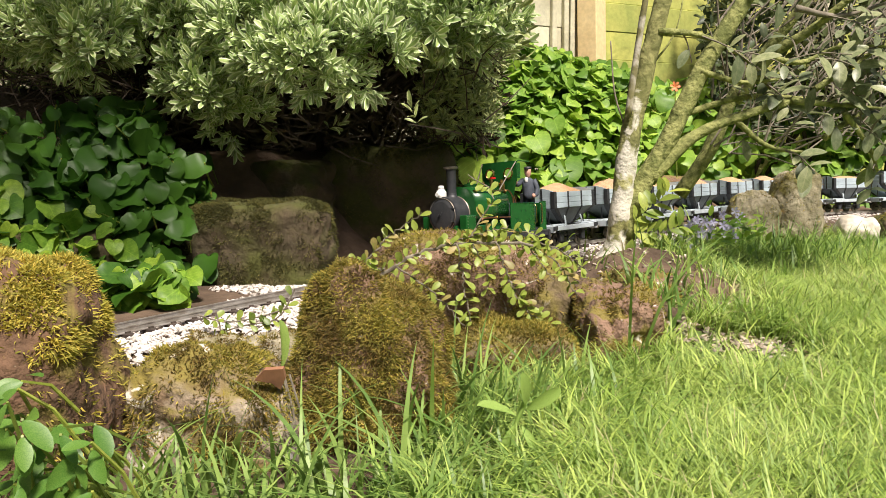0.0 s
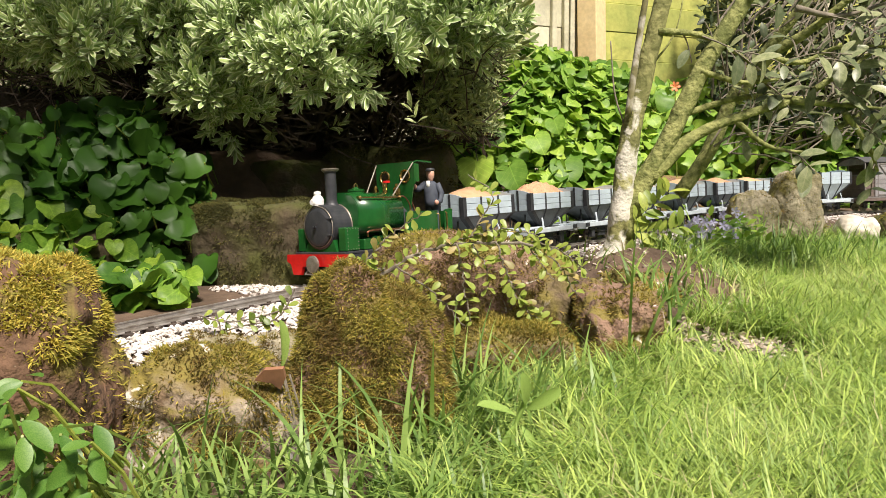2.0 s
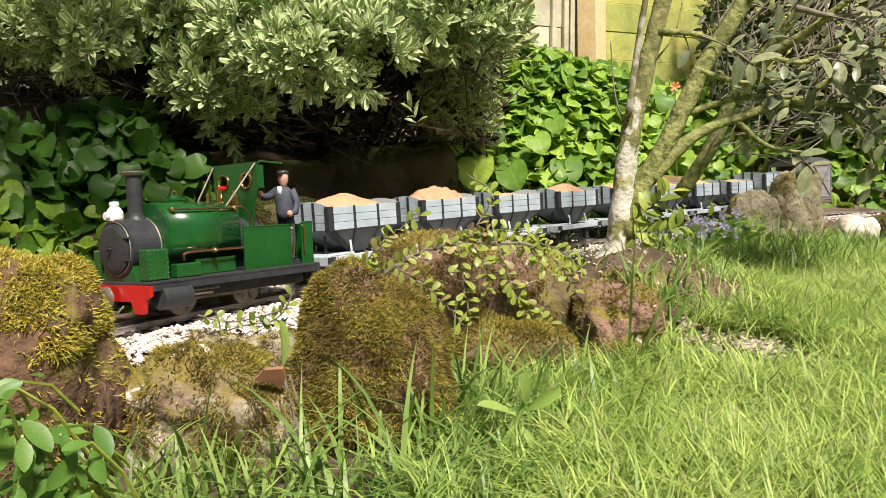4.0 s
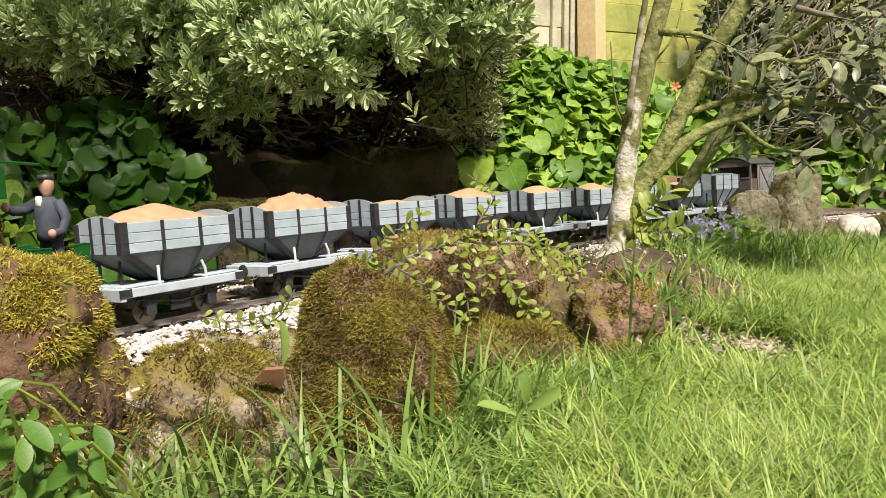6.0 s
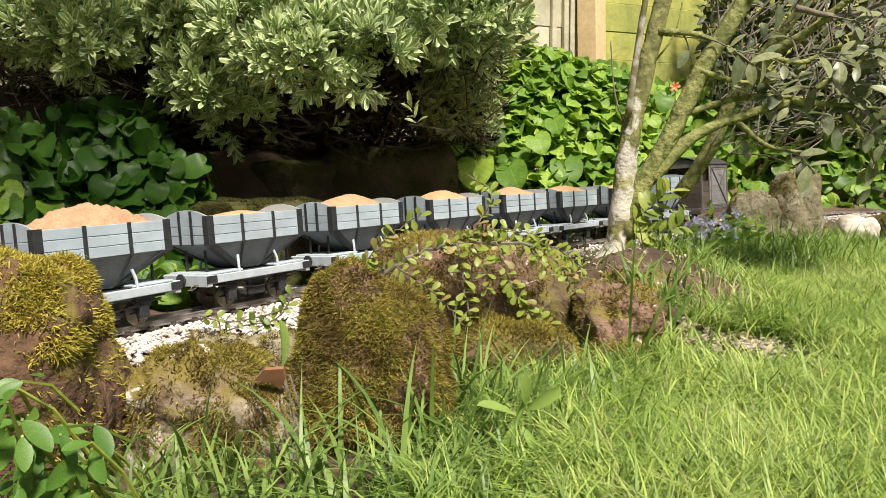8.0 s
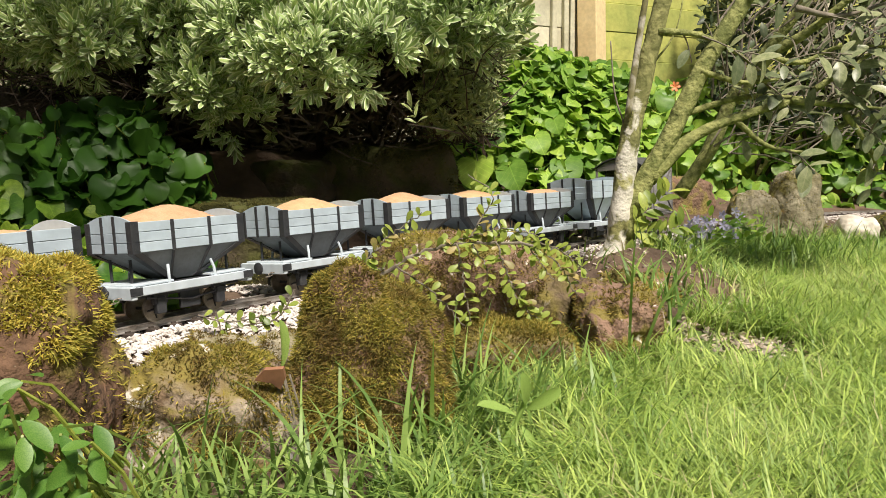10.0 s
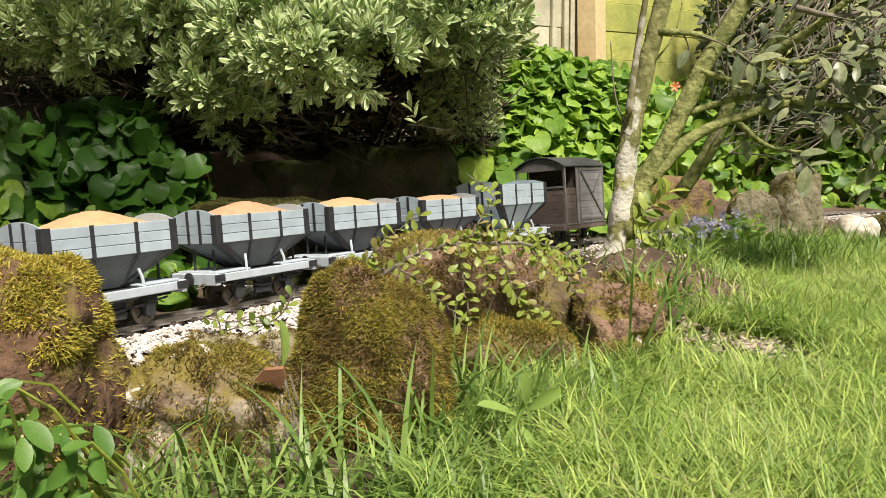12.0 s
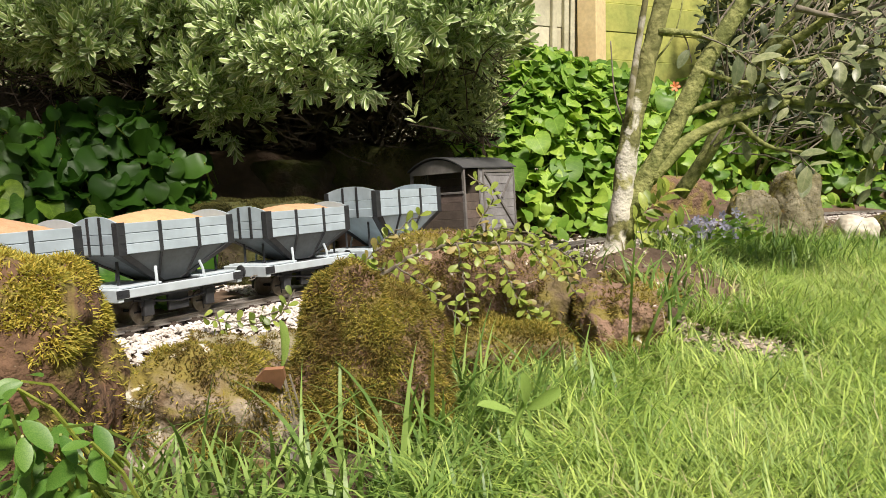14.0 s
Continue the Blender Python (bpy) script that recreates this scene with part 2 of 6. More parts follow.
M["petal_orange"] = mat("petal_orange", (0.8, 0.22, 0.08), (0.75, 0.3, 0.12), 80, 0.6)


# ---------- mesh helpers ----------
def part(name, bm, material, parent=None, label="", smooth=False):
    """Link a bmesh as one mesh object under a thing or part."""
    me = bpy.data.meshes.new(name)
    bm.to_mesh(me)
    bm.free()
    me.materials.append(material)
    if smooth:
        me.polygons.foreach_set("use_smooth", [True] * len(me.polygons))
    ob = new(name, me)
    ob.parent = parent
    if label:
        ob["label"] = label
    return ob


def raw(name, verts, faces, material, parent=None, smooth=False):
    me = bpy.data.meshes.new(name)
    me.from_pydata([tuple(v) for v in verts], [], [tuple(f) for f in faces])
    me.materials.append(material)
    if smooth:
        me.polygons.foreach_set("use_smooth", [True] * len(me.polygons))
    me.update()
    ob = new(name, me)
    ob.parent = parent
    return ob


def share(name, mesh, m, parent):
    """One more object on a shared mesh."""
    ob = new(name, mesh)
    ob.parent = parent
    ob.matrix_basis = m
    return ob


def empty(name, label, category, group="", kind="", m=None):
    ob = new(name)
    ob.empty_display_size = 0.02
    if m is not None:
        ob.matrix_basis = m
    return tagged(ob, label, category, group, kind)


def box(x0, x1, y0, y1, z0, z1, bevel=0.0, bm=None):
    bm2 = bmesh.new()
    bmesh.ops.create_cube(bm2, size=1.0)
    for v in bm2.verts:
        v.co = ((x0 + x1) / 2 + v.co.x * (x1 - x0), (y0 + y1) / 2 + v.co.y * (y1 - y0), (z0 + z1) / 2 + v.co.z * (z1 - z0))
    if bevel:
        bmesh.ops.bevel(bm2, geom=bm2.edges[:], offset=bevel, segments=1, affect="EDGES")
    if bm is None:
        return bm2
    me = bpy.data.meshes.new("tmp")
    bm2.to_mesh(me)
    bm2.free()
    bm.from_mesh(me)
    bpy.data.meshes.remove(me)
    return bm


def cyl(p0, p1, r0, r1=None, seg=16, bm=None, caps=True, rings=0):
    """A cylinder or cone between two points."""
    bm = bm or bmesh.new()
    p0, p1 = Vector(p0), Vector(p1)
    d = p1 - p0
    m = Matrix.Translation((p0 + p1) / 2) @ d.to_track_quat("Z", "Y").to_matrix().to_4x4()
    bmesh.ops.create_cone(bm, cap_ends=caps, segments=seg, radius1=r0, radius2=r0 if r1 is None else r1, depth=d.length, matrix=m)
    return bm


def lathe(profile, seg=24, axis="z", at=(0, 0, 0), bm=None):
    """Turn a profile of (radius, height) about an axis through a point."""
    bm = bm or bmesh.new()
    rows = []
    for r, h in profile:
        ring = []
        for i in range(seg):
            a = 2 * math.pi * i / seg
            c, s = max(r, 1e-5) * math.cos(a), max(r, 1e-5) * math.sin(a)
            co = {"z": (c, s, h), "x": (h, c, s), "y": (c, h, s)}[axis]
            ring.append(bm.verts.new((co[0] + at[0], co[1] + at[1], co[2] + at[2])))
        rows.append(ring)
    for a, b in zip(rows, rows[1:]):
        for i in range(seg):
            bm.faces.new((a[i], a[(i + 1) % seg], b[(i + 1) % seg], b[i]))
    bm.faces.new(rows[0][::-1])
    bm.faces.new(rows[-1])
    bmesh.ops.recalc_face_normals(bm, faces=bm.faces[:])
    return bm


def tube(points, radii, seg=8, bm=None, wobble=0.0):
    """A limb: rings along points with the given radii."""
    bm = bm or bmesh.new()
    pts = [Vector(p) for p in points]
    if isinstance(radii, (int, float)):
        radii = [radii] * len(pts)
    prev, ref = None, None
    for i, p in enumerate(pts):
        t = (pts[min(i + 1, len(pts) - 1)] - pts[max(i - 1, 0)]).normalized()
        if ref is None:
            ref = t.orthogonal().normalized()
        ref = (ref - t * ref.dot(t)).normalized()
        bi = t.cross(ref)
        ring = []
        for k in range(seg):
            a = 2 * math.pi * k / seg
            r = radii[i] * (1 + wobble * noise.noise((p.x * 30 + math.cos(a), p.y * 30 + math.sin(a), p.z * 30)))
            ring.append(bm.verts.new(p + (ref * math.cos(a) + bi * math.sin(a)) * r))
        if prev:
            for k in range(seg):
                bm.faces.new((prev[k], prev[(k + 1) % seg], ring[(k + 1) % seg], ring[k]))
        else:
            bm.faces.new(ring[::-1])
        prev = ring
    bm.faces.new(prev)
    return bm


def bend(points, n):
    """A smooth line of n steps through control points."""
    p = [np.array(q, float) for q in points]
    p = [2 * p[0] - p[1]] + p + [2 * p[-1] - p[-2]]
    out = []
    segs = len(p) - 3
    for i in range(n + 1):
        u = i / n * segs
        k = min(int(u), segs - 1)
        t = u - k
        a, b, c, d = p[k:k + 4]
        out.append(0.5 * (2 * b + (c - a) * t + (2 * a - 5 * b + 4 * c - d) * t * t + (3 * b - a - 3 * c + d) * t ** 3))
    return out


def prism(outline, y0, y1, bm=None):
    """An outline in x, z pushed through from y0 to y1."""
    bm = bm or bmesh.new()
    a = [bm.verts.new((x, y0, z)) for x, z in outline]
    b = [bm.verts.new((x, y1, z)) for x, z in outline]
    n = len(a)
    bm.faces.new(a)
    bm.faces.new(b[::-1])
    for i in range(n):
        bm.faces.new((a[(i + 1) % n], a[i], b[i], b[(i + 1) % n]))
    bmesh.ops.recalc_face_normals(bm, faces=bm.faces[:])
    return bm


def prism_x(outline, x0, x1, bm=None):
    """An outline in y, z pushed through from x0 to x1."""
    bm = prism(outline, x0, x1, bm)
    for v in bm.verts:
        v.co = (v.co.y, v.co.x, v.co.z)
    bmesh.ops.recalc_face_normals(bm, faces=bm.faces[:])
    return bm


# ---------- the line of the track ----------
RAIL_Z = 0.070
CANT = radians(4.0)      # the near rail lies higher through the curve
_S = np.linspace(-2.4, 4.4, 1361)
_H = np.radians(np.interp(_S, [-2.4, -1.2, -0.7, -0.4, 0.0, 0.4, 0.8, 1.2, 1.6, 2.0, 2.4, 2.8, 3.2, 4.4],
                          [10, 35, 58, 63.0, 58.4, 53.2, 49.1, 46.4, 45.1, 42.1, 28.0, 8.0, 2.0, 2.0]))
_X, _Y = np.cumsum(np.cos(_H)) * 0.005, np.cumsum(np.sin(_H)) * 0.005
_I0 = int(np.argmin(abs(_S)))
_X, _Y = _X - _X[_I0] - 0.3955, _Y - _Y[_I0] + 0.7688


def track(s, side=0.0, up=0.0):
    """A point of the line: s metres along it, side metres to the far side, up metres over the rail."""
    x, y, h = np.interp(s, _S, _X), np.interp(s, _S, _Y), np.interp(s, _S, _H)
    return np.array((x - math.sin(h) * side, y + math.cos(h) * side, RAIL_Z + up - math.sin(CANT) * side))


def beside(x, y):
    """Signed distance from the line (positive on the far side) and the place along it."""
    d = np.hypot(_X - x, _Y - y)
    i = int(np.argmin(d))
    sg = -math.sin(_H[i]) * (x - _X[i]) + math.cos(_H[i]) * (y - _Y[i])
    return math.copysign(d[i], sg), _S[i]


def smooth(a, b, x):
    t = min(max((x - a) / (b - a), 0), 1)
    return t * t * (3 - 2 * t)


def ground_z(x, y):
    d, s = beside(x, y)
    if d < 0:
        w = 0.16 + 0.14 * smooth(0.2, 1.0, s) - 0.1 * smooth(1.2, 1.8, s)
        z = 0.058 * (1 - smooth(0.06, 0.06 + w, -d))
    else:
        st = 0.34 - 0.19 * smooth(0.25, 0.6, s)
        far = smooth(1.0, 1.6, s)
        z = 0.058 + (0.22 - 0.15 * far) * smooth(st, st + 0.27, d) + 0.14 * (1 - far) * smooth(0.55, 0.95, d)
    m = math.exp(-((x - 0.34) / 0.16) ** 2 - ((y - 1.22) / 0.22) ** 2)      # bank round the tree's foot
    m2 = math.exp(-((x - 0.27) / 0.10) ** 2 - ((y - 1.03) / 0.14) ** 2)
    z = max(z, 0.105 * m, 0.075 * m2)
    return z + 0.006 * noise.noise((x * 6, y * 6, 0)) + 0.003 * noise.noise((x * 25, y * 25, 3))

# ---------- setting ----------
def ground():
    xs = np.concatenate([-np.geomspace(300, 1.9, 22), np.arange(-1.6, 3.2, 0.025), np.geomspace(3.4, 300, 22)])
    ys = np.concatenate([-np.geomspace(300, 0.4, 22), np.arange(-0.2, 3.6, 0.025), np.geomspace(3.8, 300, 22)])
    verts = [(x, y, ground_z(x, y) if -1.7 < x < 3.3 and -0.4 < y < 3.7 else 0.0 if y < 0 or x < -3 or x > 5 else 0.1) for y in ys for x in xs]
    n = len(xs)
    faces = [(j * n + i, j * n + i + 1, (j + 1) * n + i + 1, (j + 1) * n + i) for j in range(len(ys) - 1) for i in range(n - 1)]
    ob = raw("ground", verts, faces, M["soil"], smooth=True)
    ob.data.materials.append(M["turf"])
    for p in ob.data.polygons:
        x, y = p.center.x, p.center.y
        lawn_side = beside(x, y)[0] < -0.32 if -1.9 < x < 3.4 and -0.5 < y < 3.7 else y < 0.4 or x > 2.5
        if lawn_side and not (x < 0.05 and 0.35 < y < 1.0) and not (y > 0.92 and x < 0.48 + 0.14 * (y - 1.0)):
            p.material_index = 1
    return tagged(ob, "brown garden soil under lawn and track bank", "ground", kind="structure")


def rock(name, centre, size, material, seed, label, rz=0.0, blocky=3.0, lean=(0, 0), rough=0.10, moss=None, n=5, group="garden rocks", moss_n=0, moss_len=0.007, moss_up=0.0, taper=0.0, moss_from=0.1, moss_patch=0.65, moss_side=0.0):
    """A weathered boulder: a squared ball roughened at three scales, with tufts of moss on it."""
    thing = empty(name, label, "rock", group, m=pose(*centre, 0, 0, rz))
    bm = bmesh.new()
    bmesh.ops.create_icosphere(bm, subdivisions=n, radius=1.0)
    sx, sy, sz = size
    for v in bm.verts:
        d = v.co.normalized()
        k = (abs(d.x) ** blocky + abs(d.y) ** blocky + abs(d.z) ** blocky) ** (-1 / blocky)
        o = Vector((seed * 7.3, seed * 3.1, seed * 1.7))
        f = 1 + rough * 1.6 * noise.noise(d * 1.3 + o) + rough * noise.noise(d * 3.1 + o) + rough * 0.45 * noise.noise(d * 8 + o) + rough * 0.2 * noise.noise(d * 20 + o)
        f -= rough * 0.5 * max(0, noise.noise(d * 2.2 - o)) ** 0.5 * 0.6
        p = d * k * f
        t = 1 - taper * max(p.z, -1)
        v.co = (p.x * sx * t + lean[0] * p.z * sz, p.y * sy * t + lean[1] * p.z * sz, p.z * sz + sz)
    body = part("stone", bm, material, thing, smooth=True)
    if moss and moss_n:
        rnd = random.Random(seed * 13 + 5)
        me = body.data
        polys = [p for p in me.polygons if p.center.z > (moss_from + 0.12 * noise.noise(p.center * 40)) * sz and p.normal.z > -0.55]
        wts = [(1.0 if p.center.z > 1.35 * sz or not moss_side else moss_side) * p.area * max(0.02, (p.normal.z * 0.6 + 0.45 + moss_up)) * max(0.34 if moss_patch < 0.45 else 0.015, 0.45 + 0.75 * moss_patch + (1.4 + 1.3 * moss_patch) * (noise.noise(p.center * 22 + Vector((seed, 0, 0))) + 0.5 * noise.noise(p.center * 60)) - 0.6 * moss_patch) for p in polys]
        verts, faces = [], []
        for p in rnd.choices(polys, wts, k=moss_n):
            a, b, c = [me.vertices[i].co for i in p.vertices][:3]
            u, w = rnd.random(), rnd.random()
            if u + w > 1:
                u, w = 1 - u, 1 - w
            at = a + (b - a) * u + (c - a) * w
            d = (p.normal + Vector((rnd.uniform(-1, 1), rnd.uniform(-1, 1), rnd.uniform(-0.8, 0.7))) * 1.25).normalized()
            sd = d.orthogonal().normalized() * moss_len * rnd.uniform(0.055, 0.11)
            sd.rotate(Matrix.Rotation(rnd.uniform(0, 6.28), 3, d))
            ln = moss_len * rnd.uniform(0.5, 1.5)
            mid = at + d * ln * 0.55 + Vector((0, 0, -0.06 * ln))
            tip = mid + (d + Vector((rnd.uniform(-1, 1), rnd.uniform(-1, 1), -0.3)) * 0.6).normalized() * ln * 0.5
            i = len(verts)
            verts += [at - sd - p.normal * 0.001, at + sd - p.normal * 0.001, mid + sd * 1.1, mid - sd * 1.1, tip]
            faces += [(i, i + 1, i + 2, i + 3), (i + 3, i + 2, i + 4)]
        mo = raw("moss", verts, faces, moss, thing)
        mo["kind"] = "stuff"
    return thing


def stones():
    g = M
    rock("garden_rock", (-0.352, 0.545, -0.01), (0.090, 0.07, 0.093), g["rock_umber"], 1, "red sandstone block capped with golden moss beside the track", 8, 5.5, moss=g["moss_gold"], moss_n=40000, rough=0.09, moss_len=0.0056, moss_up=-0.1, moss_from=0.3, moss_side=0.05, moss_patch=0.5)
    rock("garden_rock", (-0.205, 0.615, -0.03), (0.070, 0.05, 0.060), g["rock_crust"], 2, "low brown stone with pale crust and olive moss", 0, 3, rough=0.14, moss=g["moss_olive"], moss_n=22000, moss_len=0.0048, moss_patch=0.8)
    rock("garden_rock", (-0.262, 0.80, 0.0), (0.045, 0.035, 0.031), g["rock_grey"], 27, "grey crusted stone holding back the gravel", 0, 3.0, rough=0.2, moss=g["moss_olive"], moss_n=5000, moss_len=0.0045, moss_up=0.5)
    rock("garden_rock", (-0.175, 0.775, 0.0), (0.05, 0.035, 0.030), g["rock_grey"], 28, "grey crusted stone holding back the gravel", 10, 3.0, rough=0.2, moss=g["moss_olive"], moss_n=6000, moss_len=0.0045, moss_up=0.4)
    rock("garden_rock", (-0.066, 0.665, -0.02), (0.066, 0.055, 0.087), g["rock_red"], 3, "tall red sandstone boulder draped in olive moss", -10, 3.2, lean=(-0.10, 0.0), rough=0.13, moss=g["moss_olive"], moss_n=68000, moss_len=0.0048, moss_up=0.35, taper=0.26, moss_patch=0.3)
    rock("garden_rock", (0.025, 0.99, -0.02), (0.11, 0.07, 0.086), g["rock_pink"], 4, "wide brown boulder under a cotoneaster spray", 5, 3.5, moss=g["moss_olive"], moss_n=26000, moss_len=0.0050, moss_patch=0.35)
    rock("garden_rock", (0.078, 0.845, -0.03), (0.072, 0.05, 0.046), g["rock_brown"], 5, "low brown stone with thick olive moss", 0, 3, moss=g["moss_olive"], moss_n=21000, moss_len=0.0060, moss_up=0.3, moss_patch=0.35)
    rock("garden_rock", (0.135, 0.985, 0.0), (0.042, 0.04, 0.064), g["rock_brown"], 6, "small brown stone wedged beside a boulder", 0, 3, moss=g["moss_olive"], moss_n=800)
    rock("garden_rock", (0.215, 0.91, -0.03), (0.048, 0.075, 0.062), g["rock_pink"], 7, "red sandstone rock flecked with white grit", 0, 3.4, rough=0.20, lean=(0.0, 0.25), moss=g["moss_olive"], moss_n=5000, moss_len=0.0055, moss_patch=1.6)
    rock("garden_rock", (0.285, 1.06, -0.01), (0.052, 0.07, 0.052), g["rock_pink"], 31, "low pink stone half sunk in the bank by the tree", 20, 3, rough=0.2, moss=g["moss_olive"], moss_n=1200, moss_patch=1.4)
    rock("edging_stone", (0.845, 2.0, -0.02), (0.064, 0.05, 0.090), g["rock_grey"], 8, "grey rounded stone at the lawn's edge", 0, 3, group="lawn edging stones", rough=0.13, moss=g["moss_olive"], moss_n=600)
    rock("edging_stone", (0.985, 2.05, -0.02), (0.072, 0.06, 0.124), g["rock_grey"], 9, "tall upright grey stone stained with lichen", 0, 3.4, group="lawn edging stones", rough=0.13, lean=(0.05, 0), taper=0.16, moss=g["moss_olive"], moss_n=1500)
    rock("edging_stone", (1.175, 2.08, -0.02), (0.055, 0.045, 0.055), g["rock_white"], 10, "small bright white stone in the grass", 0, 3, group="lawn edging stones")
    rock("edging_stone", (1.36, 2.12, -0.02), (0.11, 0.07, 0.06), g["rock_dark"], 11, "low dark mossy stone in the grass", 0, 3, group="lawn edging stones", moss=g["moss_olive"], moss_n=2500)
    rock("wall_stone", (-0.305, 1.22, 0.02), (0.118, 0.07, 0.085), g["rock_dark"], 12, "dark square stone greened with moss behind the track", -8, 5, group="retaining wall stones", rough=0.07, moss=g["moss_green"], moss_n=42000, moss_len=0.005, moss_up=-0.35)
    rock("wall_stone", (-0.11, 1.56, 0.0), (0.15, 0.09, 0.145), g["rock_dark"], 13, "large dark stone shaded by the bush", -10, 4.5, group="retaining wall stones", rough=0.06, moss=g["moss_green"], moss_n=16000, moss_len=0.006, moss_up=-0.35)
    # Added dark stone: fills a gap that holds only shaded leaves and soil.
    rock("wall_stone", (-0.36, 1.52, 0.06), (0.15, 0.09, 0.10), g["rock_dark"], 29, "dark filler stone added in the shaded gap behind the track", -20, 4.5, group="retaining wall stones", rough=0.08)
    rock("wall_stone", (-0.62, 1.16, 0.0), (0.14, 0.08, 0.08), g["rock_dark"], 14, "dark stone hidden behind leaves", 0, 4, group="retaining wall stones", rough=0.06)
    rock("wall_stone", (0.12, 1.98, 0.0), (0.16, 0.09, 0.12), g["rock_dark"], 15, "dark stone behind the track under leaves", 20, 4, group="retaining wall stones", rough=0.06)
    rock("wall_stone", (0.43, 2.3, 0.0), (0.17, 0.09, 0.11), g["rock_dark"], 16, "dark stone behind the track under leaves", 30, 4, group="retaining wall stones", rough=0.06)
    rock("wall_stone", (0.78, 2.56, 0.0), (0.18, 0.09, 0.10), g["rock_red"], 17, "reddish stone behind the track", 30, 4, group="retaining wall stones", rough=0.06)
    rock("wall_stone", (1.2, 2.95, -0.03), (0.22, 0.1, 0.10), g["rock_brown"], 18, "brown stone behind the track", 10, 4, group="retaining wall stones", rough=0.06)
    rock("wall_stone", (1.75, 3.0, -0.03), (0.24, 0.1, 0.11), g["rock_brown"], 19, "brown stone behind the track", 0, 4, group="retaining wall stones", rough=0.06)


def sweep(s0, s1, step, profile, side, material, name, parent):
    """A section in (side, up) carried along the line."""
    ss = np.arange(s0, s1, step)
    n = len(profile)
    verts = [tuple(track(s, side + a, b)) for s in ss for a, b in profile]
    faces = [(i * n + k, i * n + (k + 1) % n, (i + 1) * n + (k + 1) % n, (i + 1) * n + k) for i in range(len(ss) - 1) for k in range(n)]
    faces += [tuple(range(n)), tuple((len(ss) - 1) * n + k for k in reversed(range(n)))]
    return raw(name, verts, faces, material, parent)


def railway():
    t = empty("railway_track", "narrow garden railway track laid in white gravel", "railway track")
    prof = [(-0.0032, -0.0075), (0.0032, -0.0075), (0.0032, -0.0065), (0.0008, -0.0058), (0.0008, -0.002), (0.0015, -0.0014), (0.0015, 0), (-0.0015, 0), (-0.0015, -0.0014), (-0.0008, -0.002), (-0.0008, -0.0058), (-0.0032, -0.0065)]
    for sd in (-0.0172, 0.0172):
        sweep(-2.2, 3.6, 0.02, prof, sd, M["steel"], "rail", t)
    bm = box(-0.0055, 0.0055, -0.031, 0.031, -0.014, -0.0072, 0.0008)
    for sd in (-0.0172, 0.0172):
        for e in (-0.0042, 0.0042):
            box(-0.003, 0.003, sd + e - 0.0012, sd + e + 0.0012, -0.0072, -0.0052, 0, bm)
    first = part("sleeper", bm, M["sleeper"], t)
    ss = np.arange(-1.6, 3.5, 0.03)
    for i, s in enumerate(ss):
        p, q = track(s), track(s + 0.01)
        m = Matrix.Translation(p) @ Matrix.Rotation(math.atan2(q[1] - p[1], q[0] - p[0]), 4, "Z") @ Matrix.Rotation(-CANT, 4, "X")
        if i == 0:
            first.matrix_basis = m
        else:
            share("sleeper", first.data, m, t)


def chips(name, places, size, material, label, seed, flat=0.7):
    """Loose angular chips lying at the given places: one heap."""
    rnd = random.Random(seed)
    verts, faces = [], []
    base = [(1, 0, 0), (-1, 0, 0), (0, 1, 0), (0, -1, 0), (0, 0, 1), (0, 0, -1)]
    tri = [(0, 2, 4), (2, 1, 4), (1, 3, 4), (3, 0, 4), (2, 0, 5), (1, 2, 5), (3, 1, 5), (0, 3, 5)]
    for x, y, z in places:
        r = size * rnd.uniform(0.45, 1.25)
        e = Euler((rnd.uniform(-0.6, 0.6), rnd.uniform(-0.6, 0.6), rnd.uniform(0, 6.28))).to_matrix()
        i = len(verts)
        for b in base:
            v = Vector((b[0] * rnd.uniform(0.7, 1.3), b[1] * rnd.uniform(0.5, 1.1), b[2] * rnd.uniform(0.4, 1) * flat)) * r
            v += Vector((rnd.uniform(-1, 1), rnd.uniform(-1, 1), 0)) * r * 0.25
            v = e @ v
            verts.append((x + v.x, y + v.y, z + v.z + r * flat * 0.3))
        faces += [(a + i, b + i, c + i) for a, b, c in tri]
    ob = raw(name, verts, faces, material)
    return tagged(ob, label, "gravel", kind="stuff")


